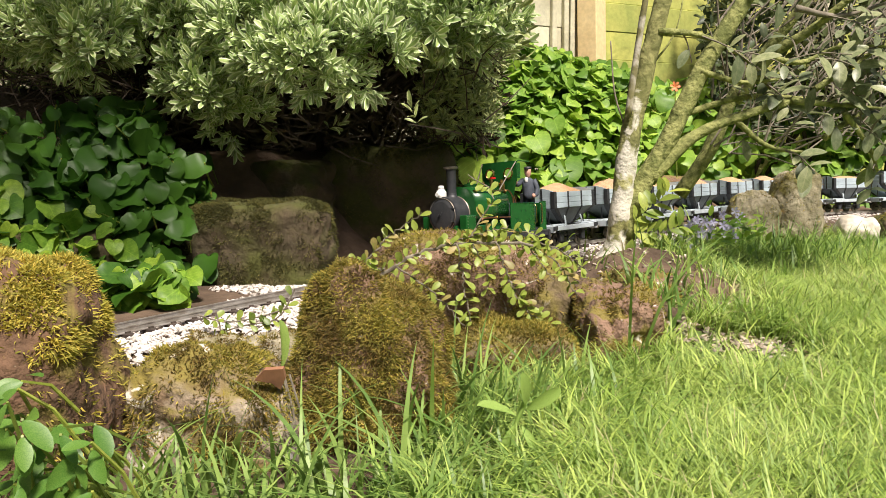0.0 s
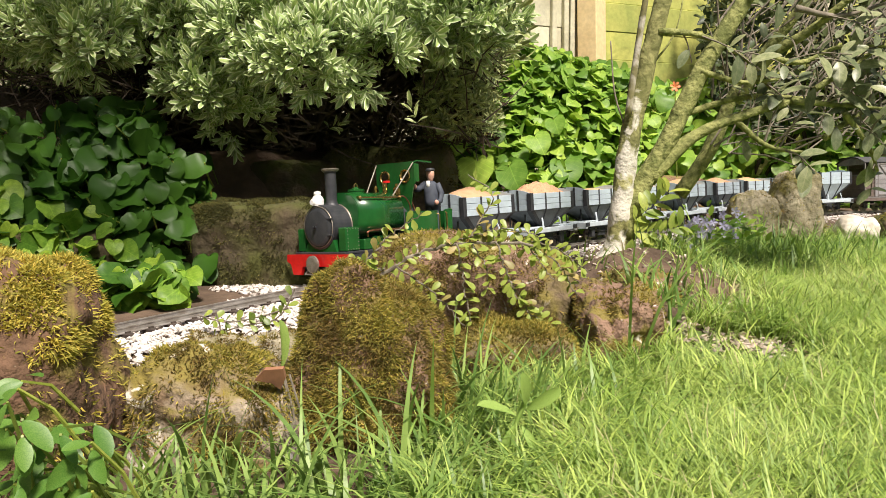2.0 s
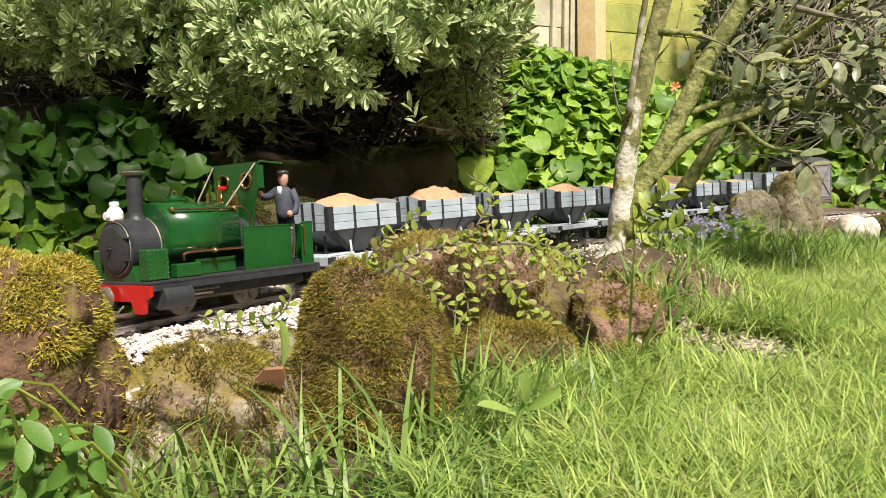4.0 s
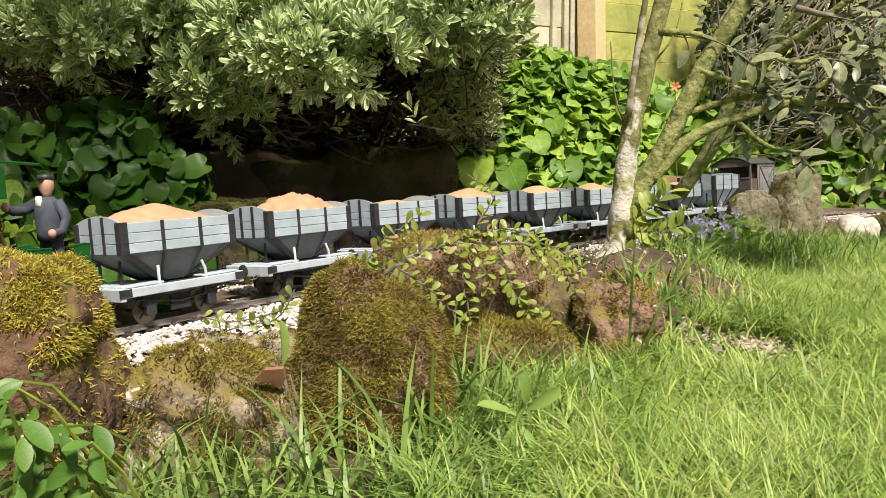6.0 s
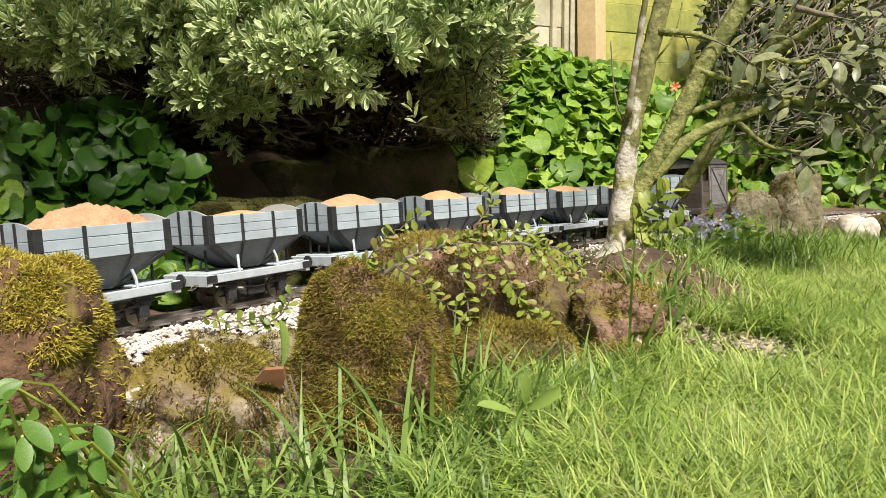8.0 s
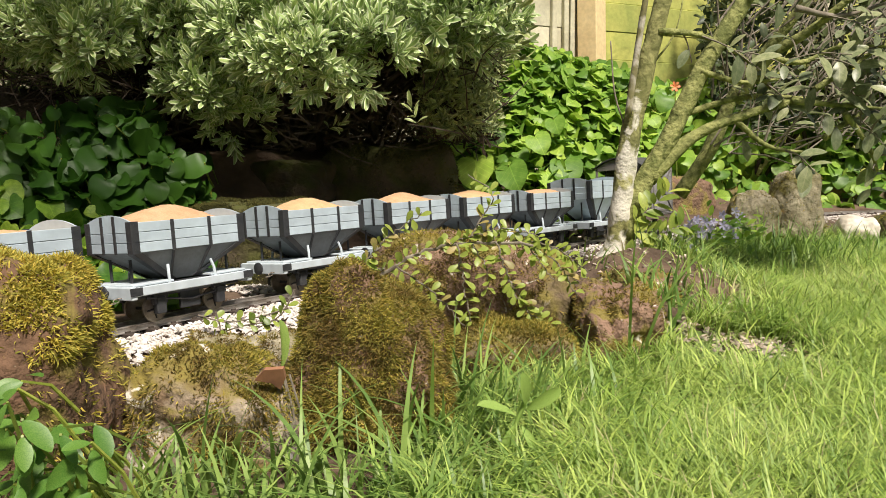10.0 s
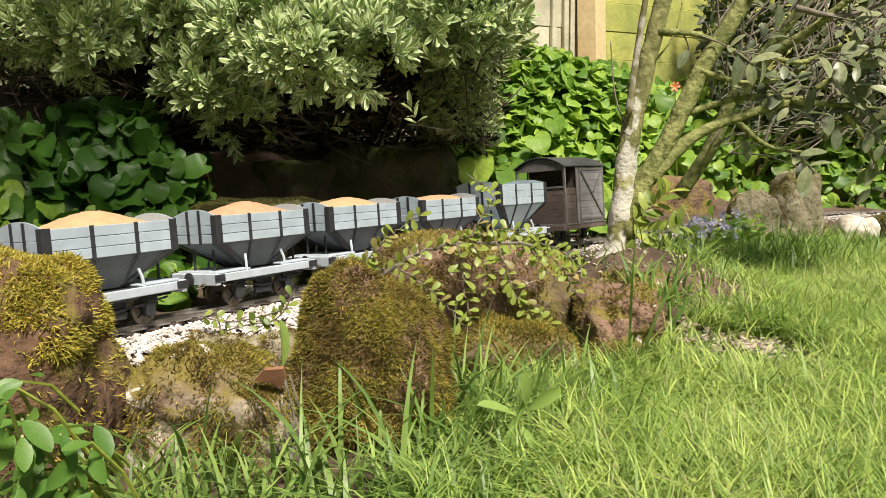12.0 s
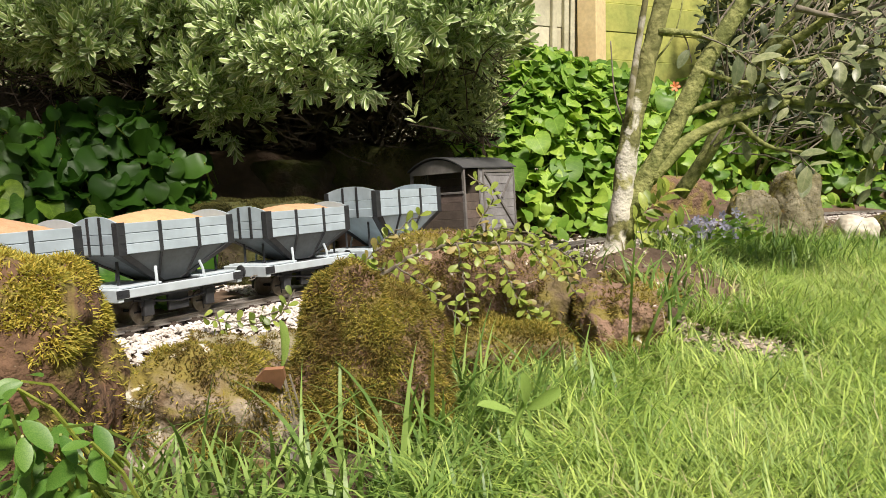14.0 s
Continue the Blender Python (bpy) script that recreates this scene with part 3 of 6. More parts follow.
def gravels():
    rnd = random.Random(4)
    pl = []
    for _ in range(13000):
        s = rnd.uniform(-0.5, 2.7)
        sd = rnd.gauss(0, 0.052)
        if abs(sd) > 0.13 or (sd > 0.05 and s < 0.3) or (abs(abs(sd) - 0.0172) < 0.005):
            continue
        p = track(s, sd)
        z = ground_z(p[0], p[1])
        if abs(sd) < 0.032:
            z = max(z, RAIL_Z - 0.012) - 0.001 if rnd.random() < 0.6 else z
        pl.append((p[0], p[1], z))
    for _ in range(1100):                     # gravel up to the wall stones
        p = track(rnd.uniform(0.30, 0.7), rnd.uniform(0.05, 0.16))
        pl.append((p[0], p[1], ground_z(p[0], p[1]) + 0.001))
    for _ in range(3000):                     # gravel spilt on the near shoulder
        s = rnd.uniform(-0.15, 0.45)
        p = track(s, -rnd.uniform(0.034, 0.13))
        pl.append((p[0], p[1], ground_z(p[0], p[1]) + 0.003))
    chips("track_gravel", pl, 0.0046, M["gravel"], "white stone chippings packed round the track", 5)
    pl = []
    for _ in range(230):
        x, y = rnd.gauss(0.365, 0.045), rnd.gauss(0.90, 0.018)
        pl.append((x, y, ground_z(x, y) + 0.005))
    for _ in range(40):
        x, y = rnd.gauss(0.56, 0.03), rnd.gauss(0.98, 0.02)
        pl.append((x, y, ground_z(x, y) + 0.006))
    for _ in range(160):
        x, y = rnd.gauss(0.30, 0.09), rnd.gauss(1.12, 0.12)
        pl.append((x, y, ground_z(x, y)))
    chips("spilt_gravel", pl, 0.0055, M["gravel_dirty"], "white stone chippings spilt on the lawn and bank", 6)

# ---------- the train ----------
# Each vehicle's own x runs back along the train, y to its far side, z up from the rail.
PITCH, WAGON_0 = 0.2133, 1.0796
SLACK = (0.0024, 0.0029, 0.0, 0.0027, 0.0160, 0.0170, 0.0020, 0.0020, -0.0060)
KNOT_T = [0, 1, 2, 3, 4.3, 5.5, 6.5, 7.5, 9, 10.5, 12, 14]
KNOT_D = [0.0155, -0.0006, -0.0061, -0.0048, 0.001, 0.0067, 0.0056, -0.0024, -0.0120, -0.0031, -0.0001, 0.0105]


def run(t):
    """How far the train has gone at t seconds."""
    return 0.1598 * t + float(np.interp(t, KNOT_T, KNOT_D))


def wheelset(parent, x, r, gauge=0.0172, steel=True):
    """Two flanged wheels on an axle; turns about its own y."""
    ax = empty("wheelset", "", "")
    for k in list(ax.keys()):
        del ax[k]
    ax.parent = parent
    ax.matrix_basis = pose(x, 0, r)
    part("axle", cyl((0, -0.022, 0), (0, 0.022, 0), 0.002, seg=8), M["black_iron"], ax)
    for sd in (-1, 1):
        y = sd * gauge
        pr = [(r * 0.35, -0.0032), (r * 0.4, -0.002), (r * 0.78, -0.0018), (r * 0.82, -0.003), (r * 0.98, -0.003), (r, -0.002), (r, 0.0012), (r * 1.12, 0.0016), (r * 1.12, 0.003), (r * 0.5, 0.003)]
        bm = lathe([(a, y - sd * -b if sd < 0 else y - b) for a, b in pr], 28, "y")
        part("wheel", bm, M["wheel_steel"], ax, smooth=False)
        bm = bmesh.new()
        for k in range(4):
            a = math.pi / 2 * k
            cyl((0, y + sd * 0.0026, 0), (math.cos(a) * r * 0.8, y + sd * 0.0026, math.sin(a) * r * 0.8), 0.0016, 0.0012, 6, bm)
        part("spokes", bm, M["black_iron"], ax)
    return ax


def wagon(m, top=0.115, low=0.081, half=0.0776, wide=0.043, lift=0.0, chute="slate_paint"):
    """A planked hopper wagon on a steel underframe."""
    w = empty("hopper_wagon", "grey planked hopper wagon with black iron straps", "wagon", "train of hopper wagons", m=m)
    t = 0.0022
    ph = (top - low) / 3
    # side boards
    for sd in (-1, 1):
        for k in range(3):
            y0, y1 = sorted((sd * wide, sd * (wide - t)))
            part("side_board", box(-half, half, y0, y1, low + k * ph + 0.0003, low + (k + 1) * ph - 0.0003, 0.0004), M["grey_paint"], w)
        for x in (-half / 3 * 0.98, half / 3 * 1.02):
            part("strap", box(x - 0.0024, x + 0.0024, min(sd * wide, sd * (wide + 0.0011)), max(sd * wide, sd * (wide + 0.0011)), low - 0.001, top + 0.0006, 0.0003), M["black_iron"], w)
    # end boards, the top one arched
    for e in (-1, 1):
        x0, x1 = sorted((e * half, e * (half - t)))
        for k in range(2):
            part("end_board", box(x0 + 0.0001, x1 - 0.0001, -wide + t, wide - t, low + k * ph + 0.0003, low + (k + 1) * ph - 0.0003, 0.0004), M["grey_paint"], w)
        ys = np.linspace(-wide + t, wide - t, 13)
        outline = [(-wide + t, low + 2 * ph + 0.0003), (wide - t, low + 2 * ph + 0.0003)] + [(y, top + 0.009 * (1 - (y / wide) ** 2)) for y in ys[::-1]]
        part("end_board", prism_x(outline, x0 + 0.0001, x1 - 0.0001), M["grey_paint"], w)
        for y in (-wide * 0.27, wide * 0.27):
            xa, xb = sorted((e * half, e * (half + 0.0011)))
            part("strap", box(xa, xb, y - 0.0024, y + 0.0024, low - 0.001, top + 0.0075, 0.0003), M["black_iron"], w)
        for sd in (-1, 1):
            bm = box(*sorted((e * (half - 0.0085), e * (half + 0.0012))), *sorted((sd * wide, sd * (wide + 0.0012))), low - 0.001, top + 0.0008, 0.0003)
            box(*sorted((e * half, e * (half + 0.0012))), *sorted((sd * (wide - 0.0085), sd * (wide + 0.0006))), low - 0.001, top + 0.0008, 0.0003, bm)
            for zz in np.linspace(low + 0.003, top - 0.003, 4):
                for off in (0.0025, 0.0062):
                    cyl((e * (half - off), sd * wide, zz), (e * (half - off), sd * (wide + 0.0019), zz), 0.0006, 0.0004, 6, bm)
                    cyl((e * half, sd * (wide - off), zz), (e * (half + 0.0019), sd * (wide - off), zz), 0.0006, 0.0004, 6, bm)
            part("corner_plate", bm, M["black_iron"], w)
    # chute
    zb = 0.0455 + lift * 0.5
    bl, bw = half * 0.24, wide * 0.5
    bm = bmesh.new()
    ring_t = [bm.verts.new((a * (half - 0.001), b * (wide - 0.001), low)) for a, b in ((-1, -1), (1, -1), (1, 1), (-1, 1))]
    ring_b = [bm.verts.new((a * bl, b * bw, zb)) for a, b in ((-1, -1), (1, -1), (1, 1), (-1, 1))]
    ring_i = [bm.verts.new((a * (bl - 0.003), b * (bw - 0.003), zb + 0.002)) for a, b in ((-1, -1), (1, -1), (1, 1), (-1, 1))]
    ring_u = [bm.verts.new((a * (half - 0.004), b * (wide - 0.004), low)) for a, b in ((-1, -1), (1, -1), (1, 1), (-1, 1))]
    for i in range(4):
        j = (i + 1) % 4
        bm.faces.new((ring_t[j], ring_t[i], ring_b[i], ring_b[j]))
        bm.faces.new((ring_u[i], ring_u[j], ring_i[j], ring_i[i]))
        bm.faces.new((ring_t[i], ring_t[j], ring_u[j], ring_u[i]))
    bm.faces.new(ring_i)
    bm.faces.new(ring_b[::-1])
    part("chute", bm, M[chute], w)
    for sd in (-1, 1):                        # straps down the chute, and edge plates
        for x in (-half / 3, half / 3):
            part("chute_strap", tube([(x, sd * (wide + 0.0004), low), (x * 0.72, sd * (bw + 0.001), zb + 0.002)], 0.0018, 6), M["black_iron"], w)
        for e in (-1, 1):
            bm = bmesh.new()
            a = [Vector((e * half, sd * wide, low)), Vector((e * bl, sd * bw, zb))]
            off = [Vector((-e * 0.011, 0, 0)), Vector((0, -sd * 0.011, 0))]
            for o, out in ((off[0], Vector((0, sd * 0.0009, -0.0005))), (off[1], Vector((e * 0.0009, 0, -0.0005)))):
                v = [bm.verts.new(p) for p in (a[0] + out, a[1] + out, a[1] + o * 0.75 + out, a[0] + o + out, a[0], a[1], a[1] + o * 0.75, a[0] + o)]
                for f in ((0, 1, 2, 3), (7, 6, 5, 4), (0, 3, 7, 4), (3, 2, 6, 7), (1, 0, 4, 5), (2, 1, 5, 6)):
                    bm.faces.new([v[q] for q in f])
            bmesh.ops.recalc_face_normals(bm, faces=bm.faces[:])
            part("edge_plate", bm, M["black_iron"], w)
    # props from frame to chute
    for sd in (-1, 1):
        for x, mt in ((-half * 0.42, "grey_light"), (half * 0.42, "grey_light")):
            part("prop", tube([(x, sd * (wide - 0.004), 0.043 + lift * 0.5), (x * 0.98, sd * (wide - 0.005), 0.054 + lift), (x * 0.92, sd * (wide - 0.008), 0.064 + lift)], 0.0018, 6), M[mt], w)
        for x in (-half * 0.86, half * 0.86):
            part("prop", tube([(x, sd * wide * 0.45, 0.042), (x, sd * wide * 0.45, low - 0.008)], 0.0018, 6), M["black_iron"], w)
    # underframe
    fl = half + 0.003
    for sd in (-1, 1):
        part("solebar", box(-fl + 0.003, fl - 0.003, *sorted((sd * (wide - 0.005), sd * (wide + 0.0005))), 0.0335, 0.0435, 0.0008), M["grey_light"], w)
    for e in (-1, 1):
        part("headstock", box(*sorted((e * (fl - 0.0028), e * (fl + 0.005))), -wide - 0.001, wide + 0.001, 0.0300, 0.0445, 0.001), M["grey_light"], w)
        for sd in (-1, 1):
            bm = box(*sorted((e * (fl - 0.009), e * (fl + 0.0062))), *sorted((sd * (wide + 0.001), sd * (wide + 0.0024))), 0.0345, 0.0435, 0.0004)
            for off in (-0.006, 0.001, 0.0045):
                cyl((e * (fl + off), sd * (wide + 0.0022), 0.039), (e * (fl + off), sd * (wide + 0.0032), 0.039), 0.0008, 0.0006, 6, bm)
            part("corner_iron", bm, M["black_iron"], w)
        part("platform", box(*sorted((e * half * 0.34, e * (half + 0.002))), -wide + 0.004, wide - 0.004, 0.0439, 0.0465 + lift * 0.5, 0.0006), M["grey_light"], w)
        bm = cyl((e * (fl + 0.005), 0, 0.038), (e * (fl + 0.009), 0, 0.038), 0.003, seg=10)
        lathe([(0.003, 0), (0.0085, 0.001), (0.0085, 0.003), (0.006, 0.0036)], 16, "x", (e * (fl + 0.009) - (0.0036 if e < 0 else 0), 0, 0.038), bm)
        part("buffer", bm, M["black_iron"], w)
        bm = bmesh.new()
        for k in range(3):
            a = k * math.pi / 2
            pts = []
            for q in range(11):
                th = q / 10 * 2 * math.pi
                l = Vector((math.cos(th) * 0.0036, math.sin(th) * 0.002, 0))
                l.rotate(Matrix.Rotation(a, 3, "X"))
                pts.append((e * (fl + 0.006) + e * 0.0048 * k + l.x, -0.024 + l.y, 0.033 - 0.0025 * k + l.z))
            tube(pts, 0.0006, 5, bm)
        part("chain", bm, M["wheel_steel"], w)
        for sd in (-1, 1):
            bm = box(e * 0.042 - 0.010, e * 0.042 + 0.010, *sorted((sd * 0.024, sd * 0.034)), 0.027, 0.0334, 0.0008)
            box(e * 0.042 - 0.0062, e * 0.042 + 0.0062, *sorted((sd * 0.0255, sd * 0.035)), 0.009, 0.029, 0.0012, bm)
            box(e * 0.042 - 0.0095, e * 0.042 + 0.0095, *sorted((sd * 0.027, sd * 0.0335)), 0.020, 0.030, 0.001, bm)
            part("axlebox", bm, M["black_iron"], w)
        wheelset(w, e * 0.042, 0.0135)
    part("underframe_beam", box(-fl + 0.006, fl - 0.006, -0.030, 0.030, 0.0285, 0.0432, 0.001), M["black_iron"], w)
    part("brake_lever", tube([(-0.06, -0.033, 0.029), (0.0, -0.033, 0.020), (0.065, -0.033, 0.027)], 0.0014, 6), M["black_iron"], w)
    part("brake_block", box(-0.014, 0.014, -0.031, -0.026, 0.010, 0.030, 0.001), M["black_iron"], w)
    return w


def load(w, height, material, seed, lumpy=0.0, half=0.0776, wide=0.043, top=0.115):
    """A heap of sand lying in a wagon."""
    nx, ny = 34, 20
    verts, faces = [], []
    o = Vector((seed * 3.7, seed, 0))
    for j in range(ny + 1):
        for i in range(nx + 1):
            u, v = i / nx * 2 - 1, j / ny * 2 - 1
            x, y = u * (half - 0.0026), v * (wide - 0.0026)
            e = max(0, 1 - abs(u + 0.08 * math.sin(seed * 2.0)) ** 1.6) * max(0, 1 - abs(v) ** 2.0)
            h = height * e ** 0.8 * (1 + 0.25 * noise.noise(Vector((u * 1.5, v, 0)) + o))
            h += lumpy * (abs(noise.noise(Vector((x * 90, y * 90, 0)) + o)) - 0.15) * min(1, e * 4) + 0.0008 * noise.noise(Vector((x * 200, y * 200, 1)) + o)
            verts.append((x, y, top - 0.007 + h * 1.1))
    n = nx + 1
    faces = [(j * n + i, j * n + i + 1, (j + 1) * n + i + 1, (j + 1) * n + i) for j in range(ny) for i in range(nx)]
    nb = len(verts)
    verts += [(-half + 0.004, -wide + 0.004, 0.083), (half - 0.004, -wide + 0.004, 0.083), (half - 0.004, wide - 0.004, 0.083), (-half + 0.004, wide - 0.004, 0.083)]
    faces.append((nb + 3, nb + 2, nb + 1, nb))
    ob = raw("sand_load", verts, faces, material, w, smooth=True)
    ob["label"] = "heaped tan sand"
    return ob


def van(m):
    """A planked brake van with an open veranda and an arched roof."""
    v = empty("brake_van", "weathered grey planked brake van with dark arched roof", "wagon", m=m)
    h0, h1, wd = -0.0765, 0.0765, 0.062
    z0, z1 = 0.046, 0.166
    part("floor", box(h0, h1, -wd, wd, 0.044, 0.0485, 0.0006), M["van_trim"], v)
    for sd in (-1, 1):
        for k in range(8):                       # cabin boards
            za = 0.0487 + k * (z1 - 0.0487) / 8
            part("board", box(-0.030, h1 - 0.003, *sorted((sd * wd, sd * (wd - 0.0025))), za + 0.0002, za + (z1 - 0.0487) / 8 - 0.0002, 0.0004), M["van_wood"], v)
        for k in range(5):                       # low veranda side
            za = 0.0487 + k * 0.0147
            part("board", box(h0 + 0.004, -0.0305, *sorted((sd * (wd - 0.001), sd * (wd - 0.003))), za + 0.0002, za + 0.0145, 0.0004), M["van_brown"], v)
        for x in (h0, -0.0345, h1 - 0.004, -0.022):
            part("post", box(x, x + 0.0045, *sorted((sd * (wd + 0.0002), sd * (wd + 0.0016))), 0.0487, z1 - 0.0005, 0.0004), M["van_trim"], v)
        part("post", box(h0 + 0.0002, h0 + 0.0042, *sorted((sd * (wd - 0.004), sd * wd)), 0.0487, z1 - 0.001, 0.0004), M["van_trim"], v)
        for z in (0.052, z1 - 0.008):
            part("rail_strip", box(-0.0172, h1 - 0.005, *sorted((sd * (wd + 0.0001), sd * (wd + 0.0014))), z, z + 0.005, 0.0004), M["van_trim"], v)
        for a, b in (((-0.015, z1 - 0.009), (h1 - 0.007, 0.058)), ((0.033, 0.112), (h1 - 0.007, z1 - 0.009))):
            part("brace", tube([(a[0], sd * (wd + 0.0012), a[1]), (b[0], sd * (wd + 0.0012), b[1])], 0.0022, 4), M["van_trim"], v)
        part("solebar", box(h0, h1, *sorted((sd * (wd - 0.006), sd * (wd - 0.001))), 0.034, 0.0438, 0.0008), M["van_brown"], v)
        for e in (-0.042, 0.042):
            bm = box(e - 0.007, e + 0.007, *sorted((sd * 0.026, sd * 0.033)), 0.009, 0.036, 0.001)
            box(e - 0.014, e + 0.014, *sorted((sd * 0.027, sd * 0.0315)), 0.030, 0.0339, 0.0006, bm)
            part("axlebox", bm, M["black_iron"], v)
        part("step_board", box(-0.072, -0.04, *sorted((sd * wd, sd * (wd + 0.008))), 0.022, 0.0245, 0.0004), M["van_brown"], v)
    for k in range(8):                           # cabin front and rear ends
        za = 0.0487 + k * (z1 - 0.0487) / 8
        hh = (z1 - 0.0487) / 8
        part("end_board", box(h1 - 0.0028, h1 - 0.0004, -wd + 0.0027, wd - 0.0027, za + 0.0002, za + hh - 0.0002, 0.0004), M["van_wood"], v)
        part("end_board", box(-0.0302, -0.0279, -wd + 0.0028, wd - 0.0028, za + 0.0002, za + hh - 0.0002, 0.0003), M["van_brown"], v)
    for k in range(5):
        za = 0.0487 + k * 0.0147
        part("end_board", box(h0 + 0.0004, h0 + 0.0030, -wd + 0.0042, wd - 0.0042, za + 0.0002, za + 0.0145, 0.0004), M["van_brown"], v)
    part("end_rail", box(h0 - 0.0012, h0 + 0.004, -wd + 0.0002, wd - 0.0002, 0.1222, 0.1262, 0.0005), M["van_trim"], v)
    ys = np.linspace(-wd, wd, 15)
    arch = lambda y, r=0.021: z1 + r * (1 - (y / wd) ** 2)
    outline = [(-wd + 0.0005, 0.160)] + [(y, 0.160) for y in ys[1:-1]] + [(wd - 0.0005, 0.160)] + [(y, arch(y, 0.019) - 0.0004) for y in ys[::-1]]
    part("end_arch", prism_x(outline, h0 + 0.0002, h0 + 0.0032), M["van_trim"], v)
    part("end_arch", prism_x(outline, h1 - 0.0032, h1 - 0.0002), M["van_trim"], v)
    yr = np.linspace(-wd - 0.0035, wd + 0.0035, 19)
    top = [(y, z1 + 0.0215 * (1 - (y / (wd + 0.0035)) ** 2) + 0.0025) for y in yr]
    und = [(y, z1 + 0.0215 * (1 - (y / (wd + 0.0035)) ** 2) + 0.0003) for y in yr]
    part("roof", prism_x(und + top[::-1], h0 - 0.004, h1 + 0.004), M["van_roof"], v)
    for e in (-1, 1):
        part("headstock", box(*sorted((e * 0.0766, e * 0.083)), -wd, wd, 0.033, 0.0445, 0.001), M["van_brown"], v)
        bm = lathe([(0.003, 0), (0.003, 0.005), (0.0085, 0.006), (0.0085, 0.008)], 14, "x", (0, 0, 0))
        for q in bm.verts:
            q.co = (e * (0.083 + q.co.x), q.co.y, q.co.z + 0.042)
        bmesh.ops.recalc_face_normals(bm, faces=bm.faces[:])
        part("buffer", bm, M["black_iron"], v)
        wheelset(v, e * 0.042, 0.0135)
    return v

# ---------- locomotive ----------
LOCO_AT, LOCO_WHEEL, NOSE_UP = 0.8345, 0.020, radians(1.8)
DRIVER_ON = pose(0.0985, -0.027, 0.0505, 0, 0, 14)


def rivets(bm, pts, axis, r=0.0008):
    for p in pts:
        q = [p[0], p[1], p[2]]
        q[axis] += -0.0009 if axis == 1 else -0.0009
        cyl(p, q, r, r * 0.6, 6, bm)
    return bm


def loco(m):
    """A four-coupled saddle tank engine, front at the low end of x."""
    l = empty("steam_locomotive", "small dark green saddle tank steam locomotive with red buffer beam", "locomotive", m=m)
    G, B, R, BR = M["green_paint"], M["black_iron"], M["red_paint"], M["brass"]
    part("running_board", box(-0.139, 0.128, -0.054, 0.054, 0.0405, 0.0445, 0.0008), B, l)
    for sd in (-1, 1):
        part("main_frame", box(-0.132, 0.124, *sorted((sd * 0.026, sd * 0.029)), 0.018, 0.0403, 0.0006), B, l)
        part("valance", box(-0.137, 0.126, *sorted((sd * 0.052, sd * 0.0535)), 0.033, 0.0403, 0.0004), B, l)
    # red front beam, cut away in the middle
    o = [(-0.068, 0.041), (-0.068, 0.030), (-0.060, 0.026), (-0.055, 0.010), (-0.038, 0.010), (-0.033, 0.023), (0.033, 0.023), (0.038, 0.010), (0.055, 0.010), (0.060, 0.026), (0.068, 0.030), (0.068, 0.041)]
    beam = part("buffer_beam", prism_x(o, -0.1445, -0.1395), R, l, "glossy red buffer beam")
    bm = lathe([(0.010, 0.0), (0.013, 0.001), (0.013, 0.004), (0.010, 0.005)], 20, "x", (-0.153, 0.004, 0.027))
    cyl((-0.148, 0.004, 0.027), (-0.1445, 0.004, 0.027), 0.005, seg=12, bm=bm)
    part("buffer", bm, M["wheel_steel"], beam)
    bm = bmesh.new()
    rivets(bm, [(-0.1445, y, z) for y in (-0.062, -0.05, -0.035, 0.035, 0.05, 0.062) for z in (0.037, 0.029)], 0)
    part("rivets", bm, R, beam)
    bm = tube([(-0.145, 0.02, 0.018), (-0.152, 0.02, 0.012), (-0.152, -0.02, 0.012), (-0.145, -0.02, 0.018)], 0.0012, 6)
    part("coupling_hook", bm, M["wheel_steel"], beam)
    part("rear_beam", box(0.126, 0.131, -0.056, 0.056, 0.024, 0.0445, 0.001), B, l)
    bm = lathe([(0.004, 0), (0.004, 0.006), (0.0105, 0.007), (0.0105, 0.01)], 16, "x", (0.131, 0, 0.036))
    part("buffer", bm, B, l)
    # smokebox with its door
    box_z = 0.0815
    sm = part("smokebox", lathe([(0.030, -0.1385), (0.0335, -0.1372), (0.0335, -0.101), (0.0325, -0.1005)], 40, "x", (0, 0, box_z)), B, l, "matt black smokebox", smooth=False)
    bm = lathe([(0.0285, -0.1386), (0.0285, -0.1405), (0.024, -0.1425), (0.012, -0.144), (0.0, -0.1446)], 36, "x", (0, 0, box_z))
    part("smokebox_door", bm, B, sm, smooth=False)
    bm = cyl((-0.144, 0, box_z), (-0.150, 0, box_z), 0.002, seg=10)
    cyl((-0.149, -0.008, box_z + 0.005), (-0.149, 0.004, box_z - 0.003), 0.0008, seg=6, bm=bm)
    for zz in (0.012, -0.012):
        box(-0.1425, -0.1390, -0.031, -0.020, box_z + zz - 0.0010, box_z + zz + 0.0010, 0.0003, bm)
    part("door_handle", bm, B, sm)
    part("door_ring", tube([(-0.1385, math.cos(a) * 0.0305, box_z + math.sin(a) * 0.0305) for a in np.linspace(0, 2 * math.pi, 37)], 0.0008, 6), M["wheel_steel"], sm)
    part("smokebox_band", tube([(-0.1015, math.cos(a) * 0.0338, box_z + math.sin(a) * 0.0338) for a in np.linspace(0, 2 * math.pi, 41)], 0.0011, 6), M["wheel_steel"], sm)
    part("smokebox_saddle", prism_x([(-0.034, 0.0446), (0.034, 0.0446), (0.026, 0.065), (-0.026, 0.065)], -0.136, -0.103), G, l)
